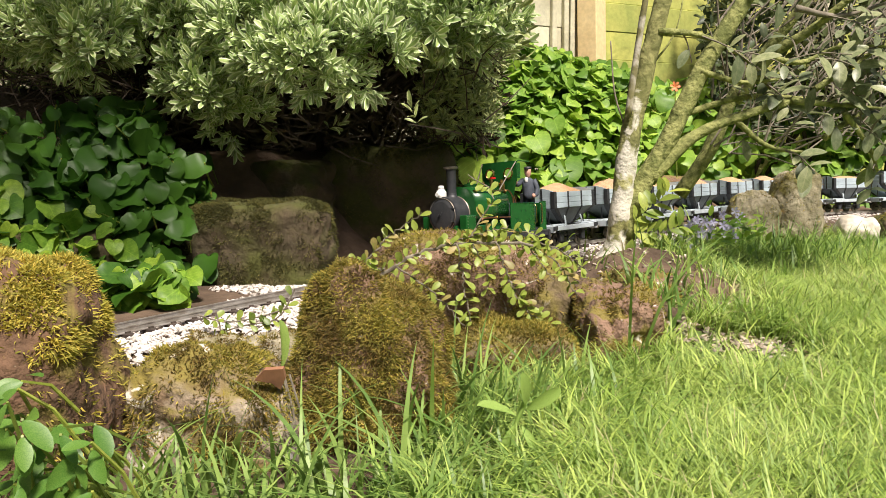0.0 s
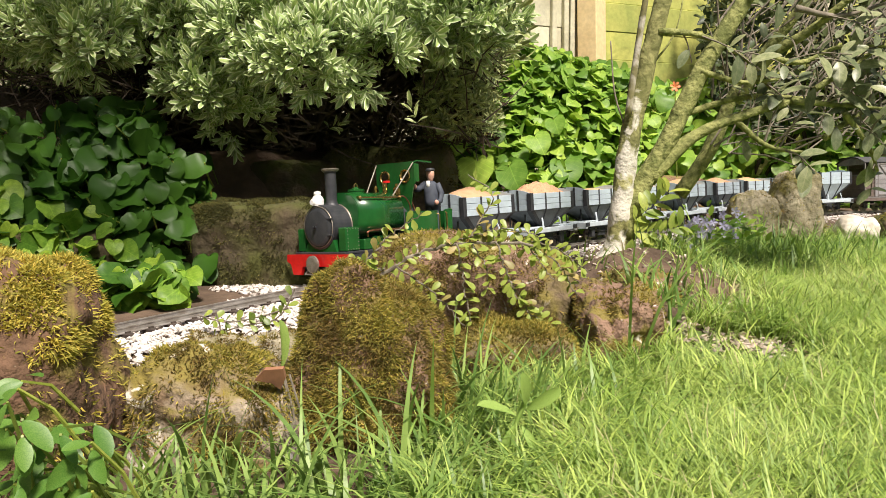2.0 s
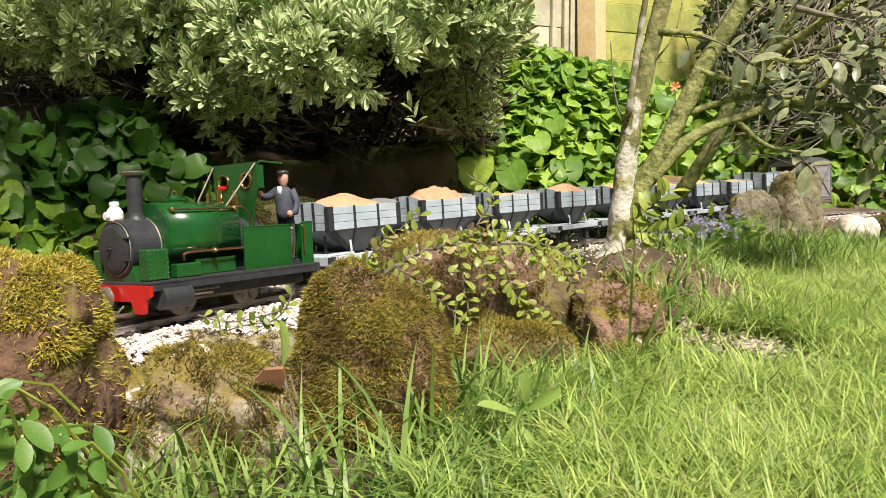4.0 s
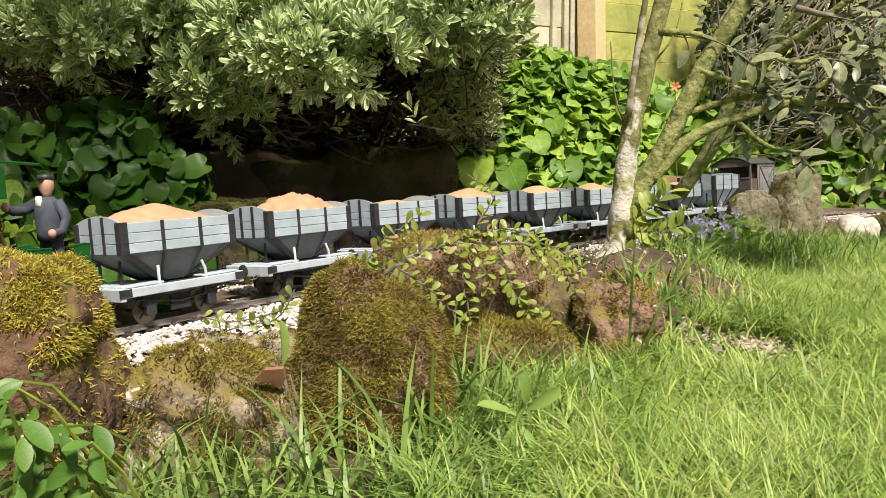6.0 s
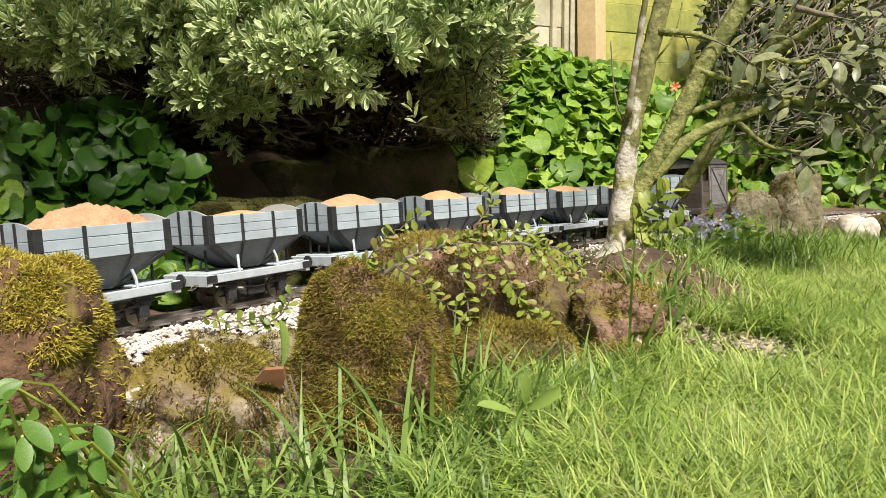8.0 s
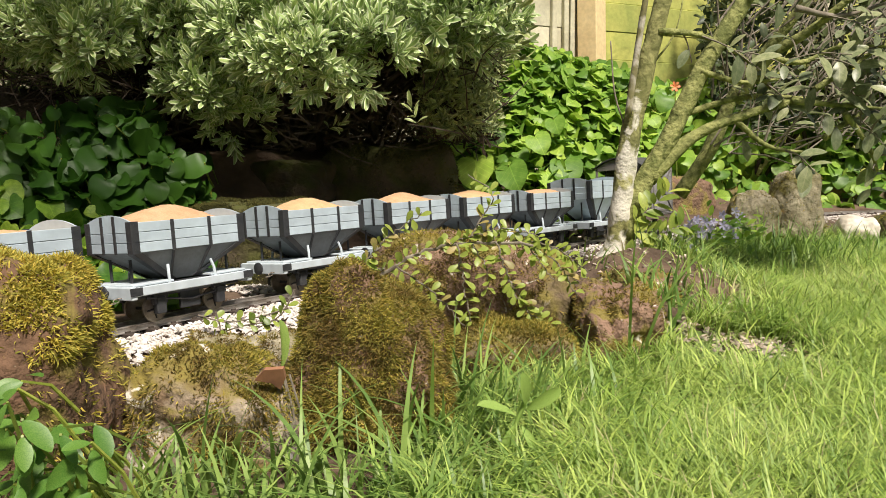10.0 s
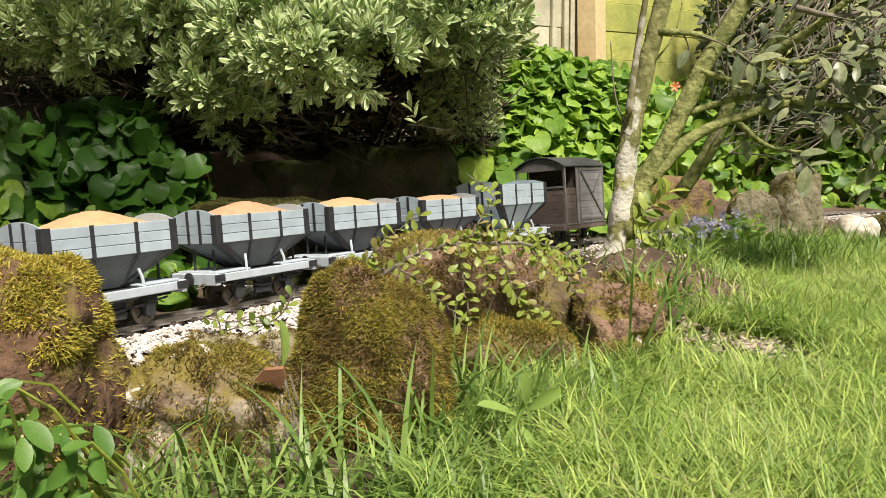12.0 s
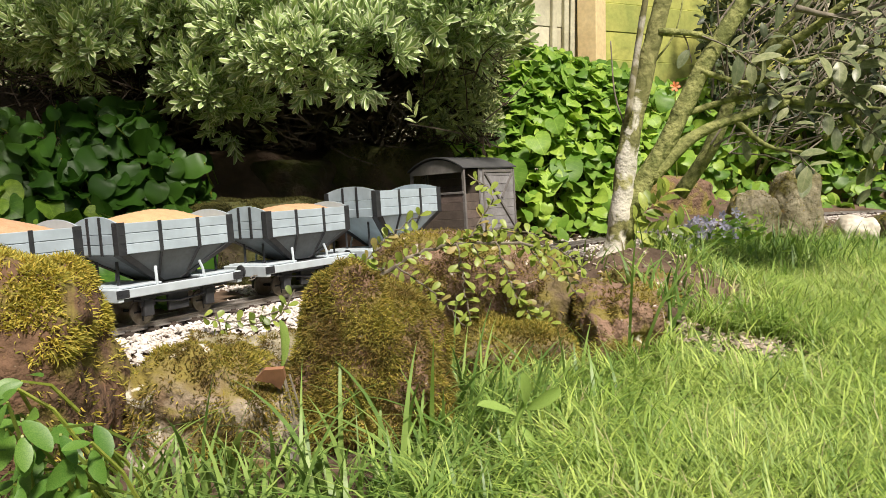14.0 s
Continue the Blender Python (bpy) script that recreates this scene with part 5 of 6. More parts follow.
def hebe_bush():
    """A rounded evergreen bush over the track: stems, near shoots and the mass of leaves."""
    rnd = random.Random(11)
    t = empty("evergreen_bush", "dense evergreen bush with small pale-edged leaves overhanging the track", "bush", m=pose(-0.35, 1.75, 0.13))
    off = Matrix.Translation((0.35, -1.75, -0.13))
    # lobes: side and height in thousandths of depth, depth, radii in metres
    lobes = [(-255, 178, 1.20, 0.075, 0.055), (-190, 150, 1.15, 0.085, 0.055), (-112, 150, 1.17, 0.075, 0.055), (-70, 178, 1.26, 0.075, 0.05), (-175, 205, 1.25, 0.11, 0.05),
             (-5, 200, 1.22, 0.075, 0.05), (58, 196, 1.24, 0.07, 0.05), (30, 165, 1.28, 0.055, 0.04), (-370, 185, 1.24, 0.055, 0.075), (-560, 196, 1.22, 0.085, 0.05), (-490, 178, 1.18, 0.065, 0.06), (-330, 115, 1.24, 0.055, 0.06), (-285, 78, 1.28, 0.05, 0.05),
             (-300, 290, 1.72, 0.26, 0.16), (-80, 290, 1.80, 0.24, 0.16), (-560, 300, 1.68, 0.26, 0.16), (-420, 370, 1.95, 0.36, 0.2), (-140, 360, 2.05, 0.34, 0.2), (-620, 330, 1.9, 0.34, 0.2),
             # these three lie above the view, added only to shade the leafy plant
             (-520, 330, 1.10, 0.17, 0.06), (-700, 320, 1.05, 0.2, 0.07), (-720, 400, 0.84, 0.17, 0.05)]
    NEAR = 13
    shape = leaf_shape("lance")
    near, far = [], []
    for li, (a, b, y, rx, rz) in enumerate(lobes):
        c = seen(a, b, y) + Vector((0, rx * 0.6, 0))
        for _ in range(int(430 * rx * rz / 0.013) if li < NEAR else int(80 * rx * rz / 0.013)):
            d = Vector((rnd.gauss(0, 1), rnd.gauss(0, 1) - 0.55, rnd.gauss(0, 1) + 0.1)).normalized()
            if d.y > 0.55:
                continue
            k = rnd.uniform(0.72, 1.03) * (1 + 0.22 * noise.noise(d * 2.2 + Vector((li * 5, 0, 0))))
            p = c + Vector((d.x * rx, d.y * rx * 0.8, d.z * rz)) * k
            if li < NEAR and noise.noise(p * 16) < -0.22:
                continue
            w = (d + Vector((rnd.uniform(-0.5, 0.5), rnd.uniform(-0.5, 0.3), rnd.uniform(0.0, 0.9)))).normalized()
            (near if li < NEAR and k > 0.90 and d.y < 0.1 else far).append((p, w))
    rnd.shuffle(near)
    meshes = []
    for k in range(5):
        v, f = shape
        ms = sprig_mats((0, 0, 0), (0, 0, 1), rnd, 0.017, 0.029, 5)
        vv = np.concatenate([v @ np.array(m.to_3x3()).T + np.array(m.translation) for m in ms])
        ff = [tuple(i + q * len(v) for i in g) for q in range(len(ms)) for g in f]
        me = bpy.data.meshes.new("shoot")
        me.from_pydata([tuple(q) for q in vv], [], ff)
        me.materials.append(M["leaf_hebe"])
        me.polygons.foreach_set("use_smooth", [True] * len(me.polygons))
        edged(me, v, len(ms))
        meshes.append(me)
    for p, w in near[:300]:
        m = off @ Matrix.Translation(p) @ Vector(w).to_track_quat("Z", "Y").to_matrix().to_4x4() @ Matrix.Rotation(rnd.uniform(0, 6), 4, "Z") @ Matrix.Scale(rnd.uniform(0.8, 1.2), 4)
        share("shoot", rnd.choice(meshes), m, t)
    mats = []
    for p, w in near[300:] + far:
        mats += sprig_mats(off @ p, w, rnd, 0.017, 0.029 * rnd.uniform(0.8, 1.15), 4)
    outer, mats = mats, []
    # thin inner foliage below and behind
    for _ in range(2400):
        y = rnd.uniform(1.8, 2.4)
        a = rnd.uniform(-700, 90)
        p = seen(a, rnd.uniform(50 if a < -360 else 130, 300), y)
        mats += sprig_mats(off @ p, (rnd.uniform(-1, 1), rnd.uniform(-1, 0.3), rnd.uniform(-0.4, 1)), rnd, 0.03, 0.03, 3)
    for _ in range(3400):                      # thick roof of the bush, mostly out of view, added to shade what lies below
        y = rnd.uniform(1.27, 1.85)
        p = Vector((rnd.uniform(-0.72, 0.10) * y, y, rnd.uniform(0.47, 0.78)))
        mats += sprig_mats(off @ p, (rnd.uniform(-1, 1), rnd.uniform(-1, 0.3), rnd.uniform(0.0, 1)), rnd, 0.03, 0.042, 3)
    for _ in range(150):                       # unseen foliage added above the view to shade the leafy plant
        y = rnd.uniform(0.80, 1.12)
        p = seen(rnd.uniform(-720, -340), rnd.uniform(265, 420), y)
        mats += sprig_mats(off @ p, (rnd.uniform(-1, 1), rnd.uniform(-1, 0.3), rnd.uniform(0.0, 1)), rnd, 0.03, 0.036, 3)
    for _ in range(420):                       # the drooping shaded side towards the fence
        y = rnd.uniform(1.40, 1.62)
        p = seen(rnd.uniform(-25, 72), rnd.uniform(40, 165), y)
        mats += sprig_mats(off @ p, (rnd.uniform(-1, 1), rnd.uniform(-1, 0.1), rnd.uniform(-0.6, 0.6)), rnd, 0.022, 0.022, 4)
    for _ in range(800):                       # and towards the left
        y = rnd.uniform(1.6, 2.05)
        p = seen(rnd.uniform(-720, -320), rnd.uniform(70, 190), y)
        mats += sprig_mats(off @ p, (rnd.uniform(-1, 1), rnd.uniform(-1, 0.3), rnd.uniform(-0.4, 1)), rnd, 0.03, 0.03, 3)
    dark_fill = []
    for _ in range(3400):                      # dark brown leaf fill low in the bush, standing in for its deep shade
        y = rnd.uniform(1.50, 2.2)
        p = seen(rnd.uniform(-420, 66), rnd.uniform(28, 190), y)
        dark_fill += sprig_mats(off @ p, (rnd.uniform(-1, 1), rnd.uniform(-1, 0.3), rnd.uniform(-0.4, 1)), rnd, 0.03, 0.03, 3)
    for _ in range(9):                         # loose shoots hanging below the skirt
        y = rnd.uniform(1.2, 1.45)
        p = seen(rnd.uniform(-400, 30), rnd.uniform(20, 130), y)
        mats += sprig_mats(off @ p, (rnd.uniform(-1, 1), -0.6, rnd.uniform(-0.2, 0.8)), rnd, 0.03, 0.03, 4)
    scatter("foliage", leaf_shape("lance_plain"), outer, M["leaf_hebe"], t)["kind"] = "stuff"
    scatter("inner_foliage", leaf_shape("lance_plain"), mats, M["leaf_hebe_shaded"], t)["kind"] = "stuff"
    scatter("withered_leaves", leaf_shape("lance_plain"), dark_fill, M["leaf_dark_fill"], t)["kind"] = "stuff"
    # stems from the foot to the lobes, and bare twigs
    for k in range(16):
        a, b, y, rx, rz = lobes[k % len(lobes)]
        e = seen(a + rnd.uniform(-60, 60), b, y + 0.1)
        f = Vector((rnd.uniform(-0.55, -0.15), rnd.uniform(1.72, 1.95), 0.12))
        mid = (e + f) / 2 + Vector((rnd.uniform(-0.1, 0.1), rnd.uniform(0, 0.12), 0.02))
        part("stem", tube([off @ Vector(q) for q in bend([f, mid, e], 10)], list(np.linspace(0.010, 0.004, 11)), 7, wobble=0.2), M["twig_dark"], t)
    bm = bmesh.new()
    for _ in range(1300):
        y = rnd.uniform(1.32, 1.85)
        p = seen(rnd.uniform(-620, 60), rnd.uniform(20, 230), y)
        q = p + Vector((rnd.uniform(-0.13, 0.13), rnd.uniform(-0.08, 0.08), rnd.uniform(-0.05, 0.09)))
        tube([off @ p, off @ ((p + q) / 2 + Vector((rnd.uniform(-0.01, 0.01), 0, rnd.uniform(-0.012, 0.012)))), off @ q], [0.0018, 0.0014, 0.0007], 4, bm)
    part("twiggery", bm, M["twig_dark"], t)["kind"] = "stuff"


def leaf_plant(name, label, places, size, seed, kind="heart", stalk=True, material="leaf_ivy", limit=300, foot=None, group="", tilt=0.0, big=()):
    """A leafy ground plant: each leaf a piece, the rest joined; leaf stalks run down and back."""
    rnd = random.Random(seed)
    t = empty(name, label, "plant", group)
    meshes = [leaf_mesh("leaf", kind, M[material])]
    st = bmesh.new()
    mats = []
    for k, (p, face) in enumerate(places):
        s = size * rnd.uniform(0.6, 1.25)
        face = (Vector(face) + Vector((rnd.uniform(-0.8, 0.8), rnd.uniform(-0.4, 0.4), rnd.uniform(-0.6, 0.7)))).normalized()
        along = Vector((rnd.uniform(-0.7, 0.7), rnd.uniform(-0.5 - tilt, 0.0), rnd.uniform(-1.0, 0.1) * (1 - tilt)))
        m = aim(p, along, face, s, rnd.uniform(-0.25, 0.25))
        if k < limit:
            share("leaf", meshes[0], m, t)
        else:
            mats.append(m)
        if stalk and rnd.random() < 0.6:
            q = Vector(p) + Vector((rnd.uniform(-0.03, 0.03), rnd.uniform(0.02, 0.07), -rnd.uniform(0.03, 0.08)))
            tube([p, (Vector(p) + q) / 2 + Vector((0, 0, 0.008)), q], [0.001, 0.0012, 0.0014], 4, st)
    for p, s in big:                          # a few broad leaves low in the clump
        share("leaf", meshes[0], aim(p, (rnd.uniform(-0.4, 0.4), -0.45, -0.8), (rnd.uniform(-0.3, 0.3), -0.95, 0.22), s, 0.0), t)
        q = Vector(p) + Vector((rnd.uniform(-0.02, 0.02), 0.06, -0.09))
        tube([p, (Vector(p) + q) / 2 + Vector((0, 0, 0.01)), q], [0.0016, 0.002, 0.0022], 5, st)
    if mats:
        scatter("leaves", leaf_shape(kind), mats, M["leaf_ivy_i"] if material == "leaf_ivy" else M[material], t)["kind"] = "stuff"
    if stalk:
        part("stalk_mass", st, M["leaf_young"], t)["kind"] = "stuff"
    else:
        st.free()
    return t


def ground_plants():
    rnd = random.Random(21)
    pl = []
    for _ in range(700):                      # shaded plants by the left of the bush
        a, b = rnd.uniform(-640, -320), rnd.uniform(-185, 85)
        if b < -60 and a > -400 - (b + 60) * 0.2 and rnd.random() < 0.7:
            continue
        if b > 20 and a > -380:
            continue
        y = 0.98 + (b + 185) / 270 * 0.22 + rnd.uniform(-0.04, 0.06) + (a + 640) / 320 * 0.12
        pl.append((seen(a, b, y), (0.15, -0.75, 0.6)))
    for _ in range(110):                      # low leaves along the far rail
        pl.append((seen(rnd.uniform(-470, -358), rnd.uniform(-190, -140), rnd.uniform(0.98, 1.05)), (0.1, -0.6, 0.75)))
    pl.sort(key=lambda q: q[0].y)
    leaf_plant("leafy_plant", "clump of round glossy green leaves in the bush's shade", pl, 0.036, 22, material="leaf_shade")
    pl = []
    for _ in range(4200):                     # mound of leaves beyond the track
        a = rnd.uniform(-25, 260)
        top = 168 - 0.0030 * max(0, 85 - a) ** 2 - max(0, a - 85) * 0.30
        b = top - abs(rnd.gauss(0, 1)) * 105
        if b < -95 or (a < 60 and b < -10 and rnd.random() < 0.5) or (b < -45 and a < 110):
            continue
        y = 1.86 + (b + 45) / 190 * 0.28 + rnd.uniform(-0.10, 0.12) + 0.10 * (a / 250)
        pl.append((seen(a, b, y), (0.15, -0.55, 0.85)))
    rnd.shuffle(pl)
    leaf_plant("leafy_plant", "sunlit mound of bright green heart-shaped leaves behind the track", pl, 0.037, 23, tilt=0.25, big=[(seen(a, b, y), z) for a, b, y, z in ((45, 8, 1.80, 0.09), (90, -2, 1.82, 0.075), (125, 38, 1.86, 0.06), (165, 5, 1.90, 0.08), (20, 35, 1.80, 0.05), (70, 48, 1.84, 0.055), (200, 20, 1.96, 0.07), (5, -2, 1.78, 0.045), (140, -10, 1.88, 0.065), (150, 60, 1.92, 0.05))])
    pl = []
    for _ in range(1500):
        a, b = rnd.uniform(240, 680), rnd.uniform(-80, 110)
        y = 2.55 + 0.26 * smooth(260, 450, a) + rnd.uniform(0.0, 0.25) + (b + 70) / 180 * 0.15
        pl.append((seen(a, b, y), (0.1, -0.7, 0.6)))
    leaf_plant("leafy_plant", "scattered green leaves against the shaded wall", pl, 0.055, 24)
    # weeds at the camera's feet
    pl = []
    for _ in range(70):
        a, b = rnd.uniform(-620, -490), rnd.uniform(-480, -285)
        if a > -570 and b > -360:
            continue
        pl.append((seen(a, b, 0.42 + rnd.uniform(-0.03, 0.03)), (0.3, -0.6, 0.7)))
    leaf_plant("weed", "bright green weed leaves beside the mossy stone", pl, 0.021, 25, "oval", True, "leaf_weed")


def branch_leaves(points, rnd, step, size, kind, spread=0.9):
    """Leaf poses in twos along a twig."""
    out = []
    pts = [Vector(p) for p in points]
    acc = 0
    for p, q in zip(pts, pts[1:]):
        d = q - p
        acc += d.length
        if acc < step:
            continue
        acc = 0
        d.normalize()
        for sd in (-1, 1):
            if rnd.random() < 0.12:
                continue
            s = d.cross(Vector((rnd.uniform(-0.5, 0.5), -1, rnd.uniform(-0.3, 0.6)))).normalized() * sd
            w = (d * 0.6 + s * spread + Vector((rnd.uniform(-0.3, 0.3), rnd.uniform(-0.4, 0.2), rnd.uniform(-0.1, 0.4)))).normalized()
            out.append(aim(p, w, Vector((rnd.uniform(-0.4, 0.4), -0.5, 0.8)), size * rnd.uniform(0.6, 1.2), rnd.uniform(-0.3, 0.3)))
    return out


def garden_tree():
    """A shrubby tree of several stems with pale bark at the foot."""
    rnd = random.Random(31)
    Y = 1.32
    t = empty("garden_tree", "multi-stemmed garden tree with greenish bark beside the track", "tree", m=pose(0.325, Y, 0.075))
    off = Matrix.Translation((-0.325, -Y, -0.075))

    def P(a, b, y=Y):
        return off @ seen(a, b, y)

    def limb(name, pts, r0, r1, mt, n=22, seg=12):
        ln = bend(pts, n)
        rad = list(np.linspace(r0, r1, n + 1))
        ob = part(name, tube(ln, rad, seg, wobble=0.22), mt, t, smooth=True)
        return ln
    ln = bend([P(235, -137), P(239, -112), P(243, -60), P(249.5, 4), P(258, 60), P(276, 140), P(296, 222), P(312, 300), P(330, 420)], 60)
    rad = list(np.interp(np.arange(61), [0, 3, 7, 22, 60], [0.036, 0.028, 0.0225, 0.0185, 0.0122]))
    part("trunk", tube(ln, rad, 18, wobble=0.22), M["bark_trunk"], t, "trunk pale at the foot", smooth=True)
    limb("stem", [P(250, 60, 1.30), P(263, 165, 1.29), P(272, 225, 1.28), P(284, 320, 1.28)], 0.006, 0.0045, M["bark_pale"])
    limb("trunk", [P(247, -105), P(272, -30), P(310, 40), P(349, 125), P(390, 192), P(430, 260), P(480, 350)], 0.0185, 0.012, M["bark"], 34, 16)
    limb("stem", [P(280, -25), P(312, 10), P(345, 37), P(392, 57), P(470, 80)], 0.014, 0.007, M["bark"])
    limb("stem", [P(322, -45, 1.5), P(362, 18, 1.5), P(390, 85, 1.5), P(428, 138, 1.48), P(475, 200, 1.45), P(510, 260, 1.4)], 0.016, 0.008, M["bark"])
    limb("stem", [P(392, 80, 1.4), P(440, 140, 1.38), P(490, 172, 1.35), P(560, 230, 1.3)], 0.012, 0.006, M["bark"])
    # side branches
    sides = [[(288, 172), (345, 166), (405, 135), (440, 95)], [(322, 62), (400, 85), (490, 82), (540, 65)], [(470, 80), (520, 75), (600, 68)],
             [(500, 95), (555, 130), (610, 165)], [(515, 30), (560, 60), (610, 70)], [(274, 120), (310, 170), (322, 230)], [(430, 140), (480, 130), (530, 150), (600, 150)],
             [(392, 57), (440, 20), (500, 10)], [(470, 200), (530, 190), (600, 210)], [(420, 255), (480, 245), (560, 250)], [(345, 120), (400, 105), (450, 108)], [(250, 40), (232, 90), (225, 160)],
             [(540, 65), (575, 20), (590, -15)], [(560, 230), (600, 200), (620, 160)]]
    mats, twigs = [], bmesh.new()
    for pts in sides:
        y = 1.32 + rnd.uniform(-0.015, 0.015)
        ln = limb("branch", [P(a, b, y + k * 0.01) for k, (a, b) in enumerate(pts)], 0.0062 if pts[0][0] > 280 else 0.002, 0.0022 if pts[0][0] > 280 else 0.0012, M["bark"] if rnd.random() < 0.6 else M["twig"], 16, 8)
        mid = pts[len(pts) // 2][0]
        if mid > 400:
            for k in range(3, 16, 2):
                p = Vector(ln[k])
                q = p + Vector((rnd.uniform(-0.02, 0.09), rnd.uniform(-0.06, 0.05), rnd.uniform(-0.07, 0.08)))
                tw = bend([p, (p + q) / 2 + Vector((0, 0, 0.008)), q], 6)
                tube(tw, list(np.linspace(0.0018, 0.0008, 7)), 5, twigs)
                mats += branch_leaves(tw[2:], rnd, 0.022, 0.045, "oval")
    for _ in range(240):
        p = P(rnd.uniform(360, 640), rnd.uniform(10, 240), rnd.uniform(1.4, 2.0))
        q = p + Vector((rnd.uniform(-0.05, 0.16), rnd.uniform(-0.05, 0.05), rnd.uniform(-0.03, 0.14)))
        tube([p, (p + q) / 2 + Vector((0, 0, 0.01)), q], [0.0022, 0.0018, 0.001], 5, twigs)
    part("twiggery", twigs, M["twig"], t)["kind"] = "stuff"
    me = leaf_mesh("leaf", "oval", M["leaf_pale"])
    rnd.shuffle(mats)
    for m in mats[:260]:
        share("leaf", me, m, t)
    # fresh leaves at the foot
    fr = []
    for pts in ([(262, -78), (285, -60), (312, -35)], [(262, -95), (300, -95), (330, -85)], [(255, -100), (275, -118), (300, -112)]):
        fr += branch_leaves(bend([P(a, b, 1.28) for a, b in pts], 9), rnd, 0.008, 0.032, "oval")
    scatter("young_leaves", leaf_shape("oval"), fr, M["leaf_young"], t)


def back_shrub():
    """Dark shrubbery behind the tree."""
    rnd = random.Random(36)
    t = empty("dark_shrub", "dark evergreen shrub in shade before the fence", "bush", m=pose(1.2, 2.45, 0.1))
    off = Matrix.Translation((-1.2, -2.45, -0.1))
    mats = []
    for _ in range(5600):
        a = rnd.uniform(345, 720)
        b = rnd.uniform(40, 330) if a > 400 else rnd.uniform(60, 240)
        p = seen(a, b, rnd.uniform(2.75, 3.2))
        d = Vector((rnd.uniform(-1, 1), rnd.uniform(-1, 0.2), rnd.uniform(-0.6, 1)))
        mats.append(aim(off @ p, d, (rnd.uniform(-0.5, 0.5), -0.6, 0.7), rnd.uniform(0.03, 0.06)))
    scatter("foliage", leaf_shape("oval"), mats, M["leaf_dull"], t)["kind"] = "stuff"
    for k in range(9):
        f = Vector((rnd.uniform(1.2, 1.9), 3.0, 0.1))
        e = seen(rnd.uniform(420, 640), rnd.uniform(120, 300), 2.95)
        part("stem", tube([off @ Vector(q) for q in bend([f, (f + e) / 2 + Vector((rnd.uniform(-0.08, 0.08), 0, 0)), e], 9)], list(np.linspace(0.010, 0.004, 10)), 7), M["twig_dark"], t)


def cotoneaster():
    """An arching spray with little paired leaves."""
    rnd = random.Random(41)
    t = empty("cotoneaster_spray", "arching grey spray with tiny fresh green leaves over the rock", "shrub", m=pose(-0.09, 0.90, 0.1))
    off = Matrix.Translation((0.09, -0.90, -0.1))
    runs = [([(-97, -158), (-62, -137), (-25, -119), (28, -108), (78, -108), (122, -112)], 0.0024, 0.0016, 0.86),
            ([(20, -108), (28, -165), (40, -232)], 0.0012, 0.0006, 0.845), ([(74, -108), (92, -160), (118, -205)], 0.0014, 0.0006, 0.85),
            ([(-62, -140), (-20, -172), (14, -206), (40, -240)], 0.0012, 0.0006, 0.84), ([(35, -108), (52, -75), (68, -42), (36, -16)], 0.0013, 0.0006, 0.86),
            ([(-112, -140), (-75, -98), (-28, -66)], 0.0012, 0.0006, 0.86), ([(95, -105), (145, -112), (198, -150)], 0.0014, 0.0006, 0.88),
            ([(60, -108), (95, -92), (135, -102)], 0.0012, 0.0006, 0.87), ([(-10, -115), (40, -98), (90, -86)], 0.0012, 0.0006, 0.86), ([(118, -112), (160, -140), (185, -185)], 0.0012, 0.0006, 0.88),
            ([(-80, -146), (-110, -138), (-128, -130)], 0.001, 0.0006, 0.86), ([(40, -108), (58, -140), (64, -180)], 0.001, 0.0006, 0.85), ([(105, -108), (128, -128), (150, -160)], 0.001, 0.0006, 0.87),
            ([(92, -160), (112, -200), (150, -225)], 0.001, 0.0006, 0.85)]
    mats = []
    for pts, r0, r1, y in runs:
        ln = bend([off @ seen(a, b, y) for a, b in pts], 22)
        ln = [q + np.array([rnd.gauss(0, 0.0012), rnd.gauss(0, 0.002), rnd.gauss(0, 0.0012)]) for q in ln]
        part("twig", tube(ln, list(np.linspace(r0, r1, len(ln))), 6), M["twig"], t)
        mats += branch_leaves(ln[3:] if r0 > 0.002 else ln, rnd, 0.0062, 0.0142, "small")
    me = leaf_mesh("leaf", "small", M["leaf_young"])
    bronze = leaf_mesh("leaf", "small", M["leaf_bronze"])
    rnd.shuffle(mats)
    for m in mats[:300]:
        share("leaf", bronze if rnd.random() < 0.10 else me, m, t)
    if mats[300:]:
        scatter("leaves", leaf_shape("small"), mats[300:], M["leaf_young"], t)["kind"] = "stuff"
    # little runners across the gravel shoulder
    t2 = empty("creeping_spray", "thin creeping twigs with tiny leaves over the gravel", "shrub")
    mats = []
    for pts in ([(-340, -205), (-300, -215), (-255, -208), (-215, -196)], [(-330, -240), (-285, -222), (-240, -215)], [(-260, -225), (-225, -205), (-205, -170)], [(-315, -200), (-310, -230), (-320, -250)]):
        ln = bend([seen(a, b, 0.80) for a, b in pts], 16)
        part("twig", tube(ln, 0.0009, 5), M["twig"], t2)
        mats += branch_leaves(ln, rnd, 0.010, 0.013, "small")
    scatter("leaves", leaf_shape("small"), mats, M["leaf_young"], t2)["kind"] = "stuff"


